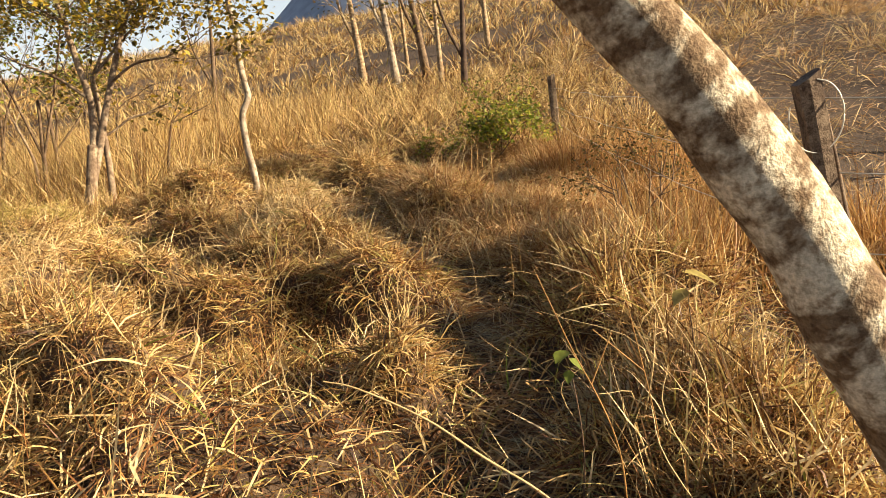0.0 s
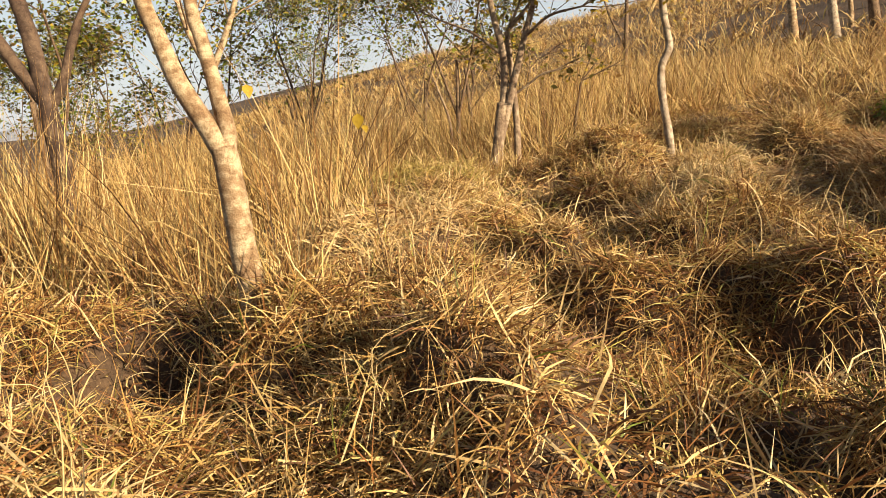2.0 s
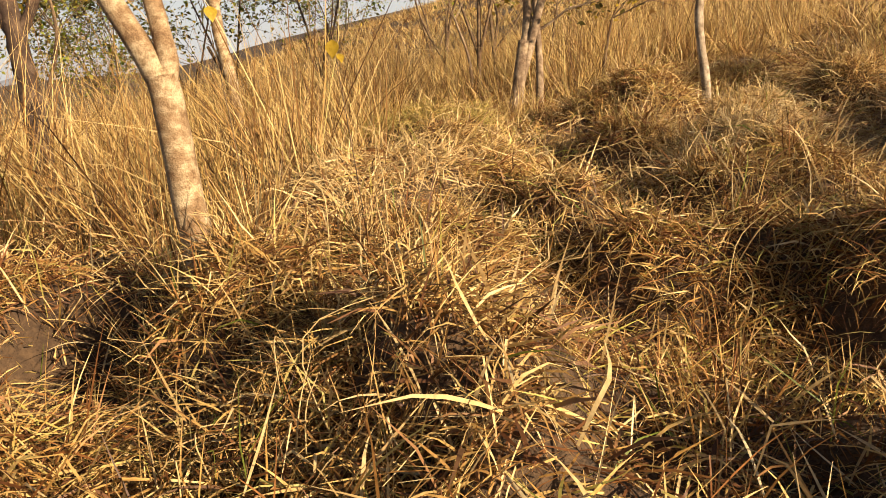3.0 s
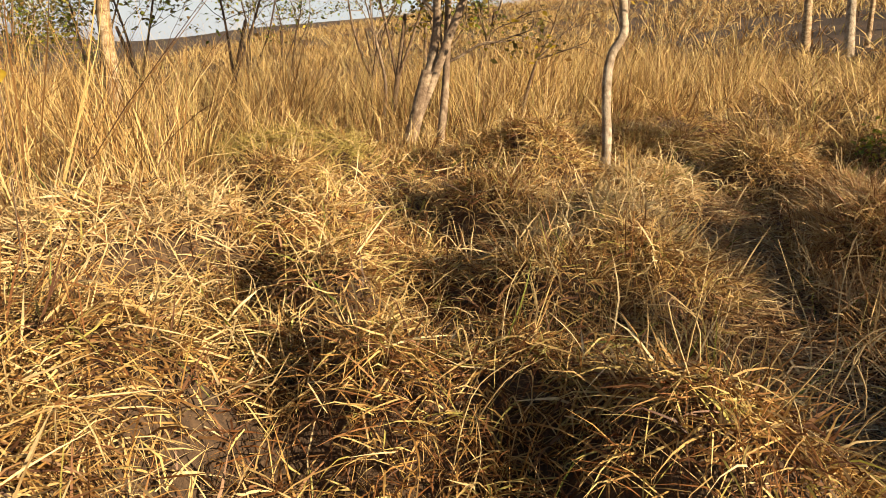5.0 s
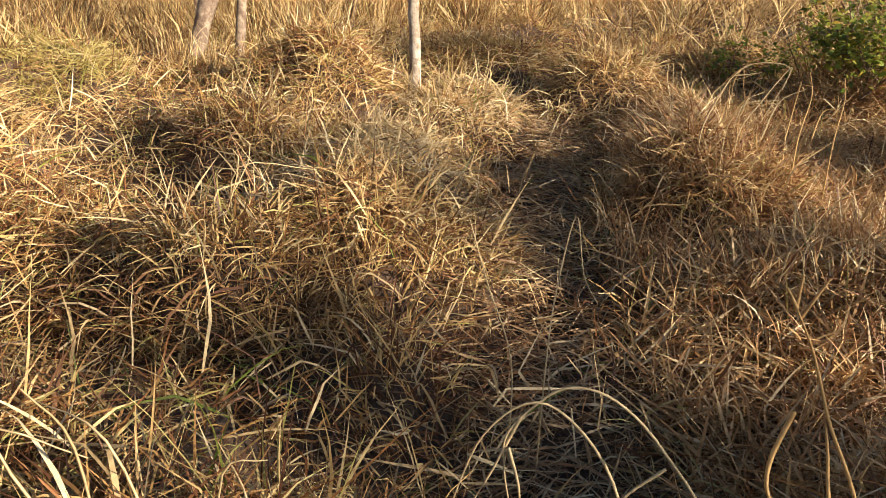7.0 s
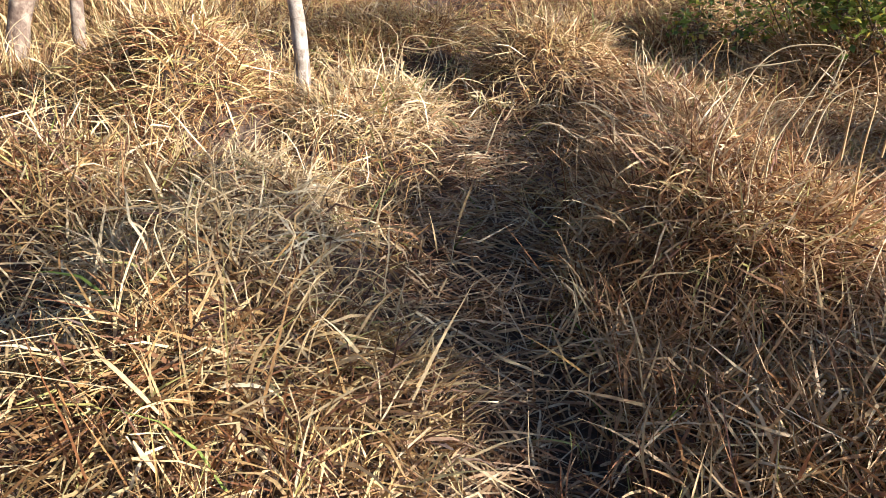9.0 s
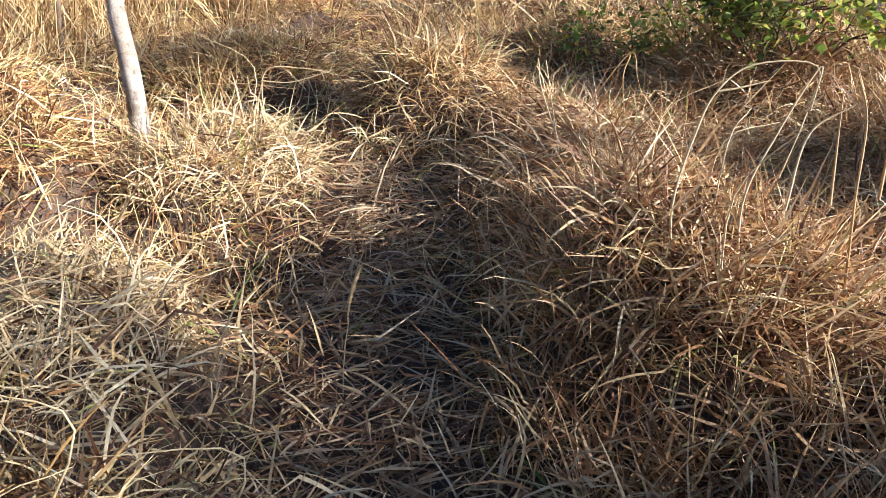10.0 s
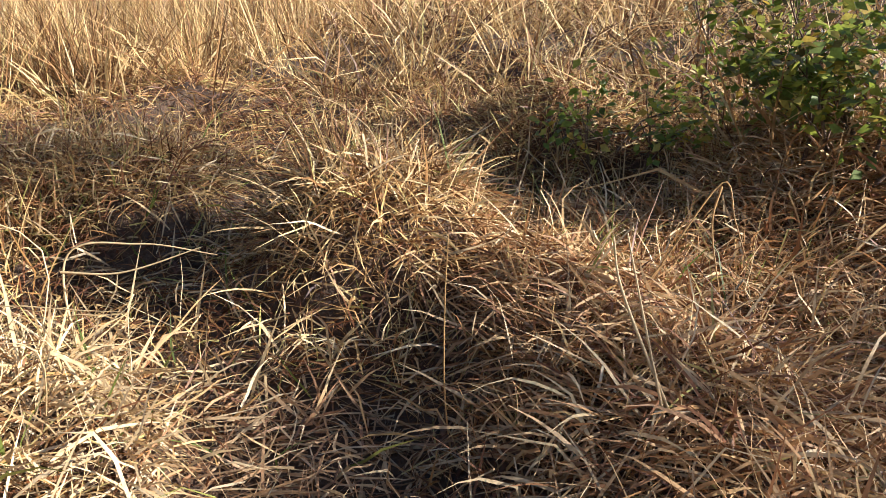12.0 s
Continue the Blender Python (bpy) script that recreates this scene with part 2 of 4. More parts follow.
def land(x, y):
    x, y = np.asarray(x, float), np.asarray(y, float)
    z = base_z(x, y)
    o = np.abs(off_track(x, y))
    beside = sstep(0.25, 0.9, o) * (1 - 0.8 * sstep(0.9, 1.5, x) * (1 - sstep(3.8, 4.8, y))) * (1 - 0.65 * sstep(-0.2, 0.3, x) * sstep(5.0, 6.0, y))
    near = (1 - sstep(14, 20, np.hypot(x, y - 5))) * sstep(-0.5, 0.5, y) * sstep(-6.2, -5.4, x) * (1 - sstep(3.0, 3.6, x))
    z = z + near * beside * (0.12 * vnoise(x, y, 0.7, 9) + (0.25 - 0.08 * sstep(6.0, 8.0, y)) * sstep(0.33, 0.62, vnoise(x, y, 0.52, 10)) - 0.04)
    for hx, hy, h, r in HUMMOCKS:
        q = ((x - hx) ** 2 + (y - hy) ** 2) / (r * r)
        z = z + h * np.exp(-q * q * 0.7) * (0.8 + 0.4 * vnoise(x, y, 0.25, 5))
    for hx, hy, h, r in HOLLOWS:
        q = ((x - hx) ** 2 + (y - hy) ** 2) / (r * r)
        z = z - h * np.exp(-q * q * 0.7)
    return z


def land_at(x, y):
    return float(land(np.array([x]), np.array([y]))[0])


# ---- mesh helpers ----
def link_mesh(name, verts, quads, material, parent=None, label="", smooth=False):
    verts, quads = np.asarray(verts, np.float32), np.asarray(quads, np.int32)
    me = bpy.data.meshes.new(name)
    me.vertices.add(len(verts))
    me.vertices.foreach_set("co", verts.ravel())
    me.loops.add(quads.size)
    me.loops.foreach_set("vertex_index", quads.ravel())
    me.polygons.add(len(quads))
    me.polygons.foreach_set("loop_start", np.arange(0, quads.size, quads.shape[1], dtype=np.int32))
    if smooth:
        me.polygons.foreach_set("use_smooth", np.ones(len(quads), bool))
    me.materials.append(material)
    me.update(calc_edges=True)
    ob = new(name, me)
    if parent:
        ob.parent = parent
    return tagged(ob, label)


def unit(v):
    return v / np.maximum(np.linalg.norm(v, axis=1, keepdims=True), 1e-6)


def blades(root, aim, length, width, droop, segs=4, kink=0.25, wild=0.12, rng=RNG, taper=0.85):
    """Ribbons of grass: each starts at root along aim, sags by droop, and here and there is snapped."""
    n = len(root)
    d, p = unit(aim), root.copy()
    pts, dirs = [p], [d]
    snap = np.where(rng.random(n) < kink, rng.integers(1, max(segs, 2), n), 99)
    step = (length / segs)[:, None]
    for i in range(1, segs + 1):
        d = d + rng.normal(0, wild, (n, 3))
        d[:, 2] -= droop / segs * (0.5 + i / segs)
        hit = snap == i
        d[hit] += rng.normal(0, 1.0, (hit.sum(), 3)) - (0, 0, 0.45)
        d = unit(d)
        p = p + d * step
        pts.append(p)
        dirs.append(d)
    side = unit(np.cross(dirs[0], rng.normal(0, 1, (n, 3)) + (0, 0, 0.01)))
    rows = []
    for i, (q, d) in enumerate(zip(pts, dirs)):
        s = unit(side - d * (side * d).sum(1, keepdims=True))
        f = i / segs
        w = width * (0.65 + 0.5 * math.sin(math.pi * min(1, f * 1.2))) * (1 - taper * f ** 2.5) * 0.5
        rows.append(np.stack((q - s * w[:, None], q + s * w[:, None]), 1))
    v = np.stack(rows, 1).reshape(-1, 3)
    k = 2 * (segs + 1)
    first = (np.arange(n) * k)[:, None]
    quads = np.concatenate([first + np.array((2 * i, 2 * i + 1, 2 * i + 3, 2 * i + 2)) for i in range(segs)], 1).reshape(-1, 4)
    return v, quads


def dirs_from(az, tilt):
    """Unit vectors from an azimuth and a tilt off the vertical."""
    return np.stack((np.cos(az) * np.sin(tilt), np.sin(az) * np.sin(tilt), np.cos(tilt)), 1)


def tube(points, radii, sides=10, rough=0.0, seed=0, cap=True, steps=0):
    """A smooth tapered tube along a line of points: a spline through them, with uneven girth."""
    pts, rad = np.asarray(points, float), np.asarray(radii, float)
    steps = steps or max(2, int(24 / max(1, len(pts) - 1)) + 2)
    fine, fr = [], []
    for i in range(len(pts) - 1):
        a, b = pts[i], pts[i + 1]
        m0 = (b - pts[max(i - 1, 0)]) * (0.5 if i else 1.0)
        m1 = (pts[min(i + 2, len(pts) - 1)] - a) * (0.5 if i + 2 < len(pts) else 1.0)
        for k in range(steps + (i == len(pts) - 2)):
            t = k / steps
            fine.append((2 * t ** 3 - 3 * t * t + 1) * a + (t ** 3 - 2 * t * t + t) * m0 + (3 * t * t - 2 * t ** 3) * b + (t ** 3 - t * t) * m1)
            fr.append(rad[i] * (1 - t) + rad[i + 1] * t)
    fine, fr = np.array(fine), np.array(fr)
    tan = unit(np.gradient(fine, axis=0))
    ref = np.array((0.3, 0.9, 0.2)) if abs(tan[0][2]) > 0.5 else np.array((0, 0, 1.0))
    verts = []
    for i, (q, t, r) in enumerate(zip(fine, tan, fr)):
        u = np.cross(t, ref)
        u /= np.linalg.norm(u)
        w = np.cross(t, u)
        for k in range(sides):
            a = 2 * math.pi * k / sides
            lump = 1 + rough * (noise.noise(Vector((q[0] * 9 + math.cos(a), q[1] * 9 + math.sin(a), q[2] * 9 + seed))))
            verts.append(q + (u * math.cos(a) + w * math.sin(a)) * r * lump)
    quads = [(i * sides + k, i * sides + (k + 1) % sides, (i + 1) * sides + (k + 1) % sides, (i + 1) * sides + k)
             for i in range(len(fine) - 1) for k in range(sides)]
    if cap:
        for end in (0, len(fine) - 1):
            verts.append(fine[end])
            c = len(verts) - 1
            quads += [(c, end * sides + k, end * sides + k + 1, end * sides + (k + 2) % sides) for k in range(0, sides - 1, 2)]
    return verts, quads


def join(pieces):
    vs, qs, n = [], [], 0
    for v, q in pieces:
        v, q = np.asarray(v, float), np.asarray(q, int)
        vs.append(v)
        qs.append(q + n)
        n += len(v)
    return np.concatenate(vs), np.concatenate(qs)


def leaves(centres, size, rng, droop=0.4):
    """Small pointed leaves, folded a little along the midrib, at the given places."""
    n = len(centres)
    az = rng.random(n) * 2 * math.pi
    d = unit(np.stack((np.cos(az), np.sin(az), rng.normal(-droop, 0.45, n)), 1))
    s = unit(np.cross(d, rng.normal(0, 0.5, (n, 3)) + (0, 0, 1)))
    up = np.cross(s, d)
    L = (size * rng.uniform(0.6, 1.3, n))[:, None]
    a, b = centres, centres + d * L
    m = centres + d * L * 0.45
    wl, wr = m + s * L * 0.3 + up * L * 0.1, m - s * L * 0.3 + up * L * 0.1
    v = np.stack((a, wl, b, wr), 1).reshape(-1, 3)
    return v, np.arange(4 * n).reshape(n, 4)


def thing(name, place, label, category, group="", kind=""):
    e = new(name)
    e.location = place
    e.empty_display_size = 0.1
    return tagged(e, label, category, group, kind)


def part(name, geo, material, parent, label="", smooth=False):
    v, q = geo
    v = np.asarray(v, float) - np.array(parent.location if parent.parent is None else parent.location + parent.parent.location)
    return link_mesh(name, v, q, material, parent, label, smooth)


def twig_part(*a, **k):
    return tagged(part(*a, **k), kind="stuff")


# ---- ground ----
def build_ground():
    # close rows of points where the walk goes, ever wider ones out to the horizon
    out = np.sinh(np.linspace(0, 6.0, 71)[1:]) / np.sinh(6.0) * 3000 + 0.12 * np.arange(1, 71)
    gx = np.concatenate((-6.0 - out[::-1], np.linspace(-6.0, 3.6, 140), 3.6 + out))
    gy = np.concatenate((-0.5 - out[::-1], np.linspace(-0.5, 16.0, 240), 16.0 + out))
    X, Y = np.meshgrid(gx, gy, indexing="ij")
    Z = land(X.ravel(), Y.ravel())
    v = np.stack((X.ravel(), Y.ravel(), np.maximum(Z, -40)), 1)
    n = len(gy)
    i = (np.arange(len(gx) - 1)[:, None] * n + np.arange(n - 1)[None, :]).ravel()
    q = np.stack((i, i + n, i + n + 1, i + 1), 1)
    ob = link_mesh("ground", v, q, GROUND, smooth=True)
    tagged(ob, "brown hillside soil under matted dead grass", "ground", kind="structure")


build_ground()


def build_mountain():
    az = np.radians(np.linspace(-60, 30, 91))
    rows = []
    for k, f in enumerate((0.0, 0.35, 0.7, 1.0)):
        deg = np.degrees(az)
        el = 14.0 * np.exp(-((deg - 3) / 16.0) ** 2) + 1.2 * (vnoise(deg, deg * 0, 4, 2) - 0.5)
        R = 1500 + 300 * k
        rows.append(np.stack((np.sin(az) * R, np.cos(az) * R, -60 + f * (60 + R * np.tan(np.radians(el)) * (0.9 + 0.1 * f))), 1))
    v = np.concatenate(rows)
    n = len(az)
    q = [(r * n + i, r * n + i + 1, (r + 1) * n + i + 1, (r + 1) * n + i) for r in range(3) for i in range(n - 1)]
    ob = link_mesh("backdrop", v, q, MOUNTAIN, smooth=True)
    tagged(ob, "distant wooded mountain slope with blue-grey haze in its colour", "mountain", kind="structure")


build_mountain()


# ---- trees ----
def twigs(start, direction, length, radius, rng, depth, out, tips):
    """A limb that forks into ever thinner ones."""
    n = 4
    p, d = np.array(start, float), np.array(direction, float)
    d /= np.linalg.norm(d)
    pts, step = [p.copy()], length / n
    for _ in range(n):
        d = d + rng.normal(0, 0.14, 3) + (0, 0, 0.04)
        d /= np.linalg.norm(d)
        p = p + d * step
        pts.append(p.copy())
    out.append((pts, np.linspace(radius, radius * 0.45, n + 1)))
    if depth == 0:
        tips.extend(pts[2:])
        return
    for k in range(3 if depth > 1 else 4):
        j = rng.integers(2, n + 1)
        nd = d + rng.normal(0, 0.55, 3)
        twigs(pts[j], nd, length * rng.uniform(0.5, 0.75), radius * 0.5, rng, depth - 1, out, tips)


def tree(place, stems, bark, label, crown=None, group="", seed=1, name="tree", sides=10, rough=0.1):
    """stems: (part name, points, first radius, last radius). crown: (leaf material, twig depth, twig length, leaves a tip, leaf size, bare)."""
    rng = np.random.default_rng(seed)
    t = thing(name, place, label, "tree", group)
    for i, (pname, pts, r0, r1) in enumerate(stems):
        r = np.linspace(r0, r1, len(pts))
        if i == 0:
            r[0] *= 1.2
        ob = part(pname, tube(pts, r, sides, rough, seed + i), bark, t, smooth=True)
    if crown:
        mats, depth, length, per, size = crown
        out, tips = [], []
        ends = [s for s in stems if s[0] != "trunk"] or stems
        for s in ends:
            a, b = np.array(s[1][-2], float), np.array(s[1][-1], float)
            if per >= 3 and len(s[1]) > 2:
                c0 = np.array(s[1][-2], float)
                for k in range(3):
                    twigs(c0, np.append(rng.normal(0, 0.8, 2), rng.uniform(0.4, 1.2)), length * 0.9, s[3] * 0.5, rng, max(1, depth - 1), out, tips)
            for k in range(3):
                twigs(b, (b - a) / np.linalg.norm(b - a) + rng.normal(0, 0.45, 3), length, s[3] * 0.75, rng, depth, out, tips)
        twig_part("branch", join([tube(p, r, 4, 0, 0, False, 1) for p, r in out]), bark, t, smooth=True)
        if tips and per:
            tips = np.array(tips)
            c = np.repeat(tips, per, 0) + rng.normal(0, size * 1.5, (len(tips) * per, 3))
            which = rng.random(len(c))
            lo = 0.0
            for mat, share in mats:
                sel = (which >= lo) & (which < lo + share)
                lo += share
                if sel.any():
                    twig_part("crown", leaves(c[sel], size, rng), mat, t)
    return t


def rise(pts, dz):
    return [(x, y, z + dz) for x, y, z in pts]


# leaning tree whose trunk crosses close to the walker
LEAN = [(1.02, 1.12, 0.0), (0.86, 1.13, 0.45), (0.70, 1.14, 0.80), (0.52, 1.18, 1.13), (0.44, 1.21, 1.29), (0.33, 1.24, 1.46), (0.205, 1.27, 1.62), (0.08, 1.29, 1.76), (-0.15, 1.33, 2.0), (-0.5, 1.4, 2.35), (-0.8, 1.5, 2.8)]
LEAN = [(x + 0.012, y, z) for x, y, z in LEAN]
tree((1.02, 1.12, 0), [("trunk", LEAN, 0.069, 0.05),
     ("limb", [(-0.5, 1.4, 2.35), (-0.7, 1.7, 2.7), (-0.8, 1.9, 3.2)], 0.04, 0.025),
     ("limb", [(-0.8, 1.5, 2.8), (-1.2, 1.4, 3.1), (-1.5, 1.2, 3.6)], 0.045, 0.025),
     ("stub", [(0.2, 1.24, 1.66), (0.24, 1.20, 1.80), (0.22, 1.2, 1.95)], 0.022, 0.012)], BARK_PALE,
     "leaning pale-barked tree with lichen blotches beside the trodden track", (((LEAF_OLIVE, 1.0),), 1, 0.8, 2, 0.06), seed=3, sides=20, rough=0.12)

# forked tree with smooth tan bark
Y0 = (-2.93, 3.93, 0.18)
tree(Y0, [("trunk", [Y0, (-2.95, 3.95, 0.52), (-2.98, 3.95, 0.79), (-3.0, 3.95, 1.10), (-3.02, 3.95, 1.24)], 0.066, 0.058),
     ("limb", [(-3.01, 3.95, 1.19), (-3.11, 3.95, 1.35), (-3.24, 3.94, 1.56), (-3.33, 3.94, 1.78), (-3.38, 3.94, 1.9), (-3.5, 3.95, 2.3), (-3.7, 3.9, 2.9)], 0.05, 0.032),
     ("limb", [(-3.02, 3.96, 1.19), (-3.02, 3.99, 1.31), (-3.09, 4.02, 1.52), (-3.17, 4.05, 1.75), (-3.21, 4.06, 1.87), (-3.28, 4.12, 2.3), (-3.3, 4.3, 2.9)], 0.04, 0.026)],
     BARK_TAN, "young tree with smooth tan bark forked at chest height", (((LEAF_OLIVE, 0.8), (LEAF_YELLOW, 0.2)), 2, 0.8, 2, 0.06), seed=5, sides=16, rough=0.08)

# brown rough-barked tree; shade from its neighbours is put into the dark bark colour
E0 = (-6.15, 5.2, 0.0)
dark_tree = tree(E0, [("trunk", [E0, (-6.18, 5.27, 0.44), (-6.29, 5.36, 1.15), (-6.4, 5.4, 1.67), (-6.51, 5.43, 2.14), (-6.66, 5.45, 2.68), (-6.8, 5.5, 3.4)], 0.088, 0.056),
     ("limb", [(-6.38, 5.39, 1.6), (-6.6, 5.33, 1.93), (-6.78, 5.28, 2.25), (-6.87, 5.26, 2.43), (-7.1, 5.2, 3.0)], 0.06, 0.03),
     ("limb", [(-6.37, 5.4, 1.55), (-6.27, 5.51, 1.81), (-6.23, 5.61, 2.11), (-6.15, 5.71, 2.37), (-5.9, 5.8, 2.7)], 0.045, 0.022)],
     BARK_DARK, "brown rough-barked tree darkened as if shaded, with spreading limbs in tall grass", (((LEAF_OLIVE, 0.7), (LEAF_GREEN, 0.3)), 2, 1.0, 2, 0.07), seed=8, sides=14, rough=0.25)
dark_tree.location += Vector((0.075, 0.10, 0))

# slender tree further back
F0 = (-8.1, 9.5, land_at(-8.1, 9.5) - 0.05)
tree(F0, [("trunk", [F0, (-8.17, 9.5, 0.9), (-8.3, 9.5, 1.6), (-8.38, 9.55, 2.1)], 0.09, 0.07),
     ("limb", [(-8.37, 9.55, 2.0), (-8.6, 9.45, 2.6), (-8.75, 9.4, 3.3)], 0.06, 0.035),
     ("limb", [(-8.37, 9.55, 2.0), (-8.1, 9.75, 2.7), (-7.9, 9.85, 3.3)], 0.05, 0.03)],
     BARK_TAN, "slender forked tree with tan bark in tall grass", (((LEAF_OLIVE, 0.8), (LEAF_YELLOW, 0.2)), 2, 1.0, 3, 0.07), seed=11)

# twin-stemmed tree
P0 = (-4.6, 10.3, 0.1)
tree(P0, [("trunk", [P0, (-4.6, 10.33, 0.42), (-4.56, 10.42, 0.82), (-4.52, 10.52, 1.3)], 0.085, 0.065),
     ("limb", [(-4.54, 10.5, 1.1), (-4.52, 10.6, 1.42), (-4.53, 10.67, 1.89), (-4.64, 10.7, 2.37), (-4.75, 10.75, 2.9), (-4.9, 10.8, 3.5)], 0.055, 0.03),
     ("limb", [(-4.57, 10.42, 0.75), (-4.46, 10.55, 1.22), (-4.36, 10.7, 1.74), (-4.26, 10.85, 2.21), (-4.1, 11.0, 2.8), (-3.9, 11.1, 3.4)], 0.055, 0.03),
     ("limb", [(-4.28, 10.82, 2.1), (-3.9, 10.7, 2.3), (-3.45, 10.6, 2.35)], 0.022, 0.012),
     ("limb", [(-4.53, 10.67, 1.89), (-4.9, 10.6, 2.2), (-5.3, 10.5, 2.4)], 0.022, 0.012),
     ("limb", [(-4.5, 10.85, 0.3), (-4.5, 10.9, 0.9), (-4.53, 10.95, 1.4), (-4.6, 11.0, 2.2)], 0.05, 0.035)],
     BARK_GREY, "twin-stemmed tree with grey-brown bark and yellowing leaves", (((LEAF_OLIVE, 0.5), (LEAF_YELLOW, 0.5)), 2, 0.9, 9, 0.085), seed=13, sides=12)

# pale crooked sapling
W0 = (-2.37, 10.22, 0.25)
tree(W0, [("trunk", [W0, (-2.41, 10.28, 0.75), (-2.47, 10.32, 1.1), (-2.5, 10.35, 1.34), (-2.5, 10.38, 1.57), (-2.42, 10.42, 1.77), (-2.45, 10.44, 1.97), (-2.49, 10.48, 2.21), (-2.51, 10.55, 2.6), (-2.6, 10.6, 3.2), (-2.55, 10.6, 3.8)], 0.047, 0.035)],
     BARK_WHITE, "crooked sapling with whitish bark above a bright tussock", (((LEAF_OLIVE, 0.6), (LEAF_YELLOW, 0.4)), 2, 0.7, 2, 0.06), seed=17, sides=12, rough=0.18)

# dead bare saplings in the tall grass
for i, (x, y, h) in enumerate(((-4.35, 12.7, 1.5), (-6.3, 12.4, 1.9), (-5.5, 13.6, 1.6))):
    z = land_at(x, y) - 0.05
    tree((x, y, z), [("trunk", [(x, y, z), (x + 0.05, y, z + h * 0.4), (x + 0.16 * (-1) ** i, y, z + h * 0.75)], 0.03, 0.016)], BARK_GREY if i % 2 else BARK_BROWN,
         "dead bare sapling with crooked twigs in tall grass", (((LEAF_OLIVE, 1.0),), 1, h * 0.45, 0, 0.05), "dead saplings", 30 + i, sides=7)

# trees up the slope
for i, (x, y, lean, h, r, bk, lab) in enumerate((
        (-2.55, 29.2, -0.10, 4.6, 0.14, BARK_TAN, "slim tan tree up the grassy slope"), (-1.4, 29.2, -0.12, 4.8, 0.15, BARK_WHITE, "slim whitish tree up the grassy slope"),
        (-1.0, 30.5, -0.05, 4.4, 0.08, BARK_TAN, "thin sapling up the grassy slope"), (-0.3, 29.3, -0.14, 4.2, 0.16, BARK_BROWN, "stout dark-trunked tree up the grassy slope"),
        (0.2, 27.5, -0.03, 4.2, 0.10, BARK_TAN, "slim tan tree up the grassy slope"), (-6.7, 24.5, 0.03, 3.6, 0.08, BARK_BROWN, "thin dark tree up the grassy slope"),
        (2.2, 33.0, -0.05, 4.5, 0.12, BARK_TAN, "slim tan tree up the grassy slope"), (0.75, 22.0, 0.03, 3.4, 0.10, BARK_DARK, "dark thin stem among the slope's trees"))):
    z = land_at(x, y) - 0.1
    p = [(x, y, z), (x + lean * h * 0.3, y, z + h * 0.35), (x + lean * h * 0.7, y + 0.1, z + h * 0.7), (x + lean * h * 1.1, y + 0.1, z + h)]
    tree((x, y, z), [("trunk", p, r, r * 0.5), ("limb", [p[1], (p[1][0] - 0.45, p[1][1], p[1][2] + 1.0), (p[1][0] - 0.7, p[1][1], p[1][2] + 2.0)], r * 0.5, r * 0.25)],
         bk, lab, (((LEAF_OLIVE, 0.75), (LEAF_YELLOW, 0.25)), 2, 1.3, 3, 0.14), "trees up the slope", 40 + i, sides=8)

# unseen open-crowned trees, added on the sunny side to lay thin shade across the track
for i, (x, y, w, zlo, zhi, clumps) in enumerate(((14.0, 3.75, 1.0, 5.3, 6.6, 36), (14.3, 5.5, 1.0, 5.9, 7.1, 26), (14.1, 7.8, 0.8, 5.4, 6.6, 15), (14.6, 9.6, 1.0, 7.0, 8.2, 26))):
    z = land_at(x, y) - 0.1
    rng = np.random.default_rng(140 + i)
    t = thing("tree", (x, y, z), "unseen open-crowned small tree added to shade the track", "tree", "shade trees")
    part("trunk", tube([(x, y, z), (x + 0.1, y, z + 2.0), (x, y + 0.1, zlo + 0.2)], (0.12, 0.10, 0.07), 10, 0.15, i), BARK_BROWN, t, smooth=True)
    out, tips = [], []
    for k in range(11):
        a = 6.28 * k / 11
        twigs((x, y, zlo + 0.3 * rng.random()), (math.cos(a) * w, math.sin(a) * w, rng.uniform(0.0, 0.6)), w * 0.7, 0.03, rng, 1, out, tips)
    twig_part("branch", join([tube(p, r, 4, 0, 0, False, 1) for p, r in out]), BARK_BROWN, t, smooth=True)
    q = unit(rng.normal(0, 1, (clumps, 3))) * rng.random((clumps, 1)) ** 0.4
    mid = np.array((x, y, (zlo + zhi) / 2)) + q * np.array((w * 0.9, w, (zhi - zlo) / 2))
    c = np.repeat(mid, 45, 0) + rng.normal(0, 0.22, (len(mid) * 45, 3))
    twig_part("crown", leaves(c, 0.10, rng), LEAF_OLIVE, t)

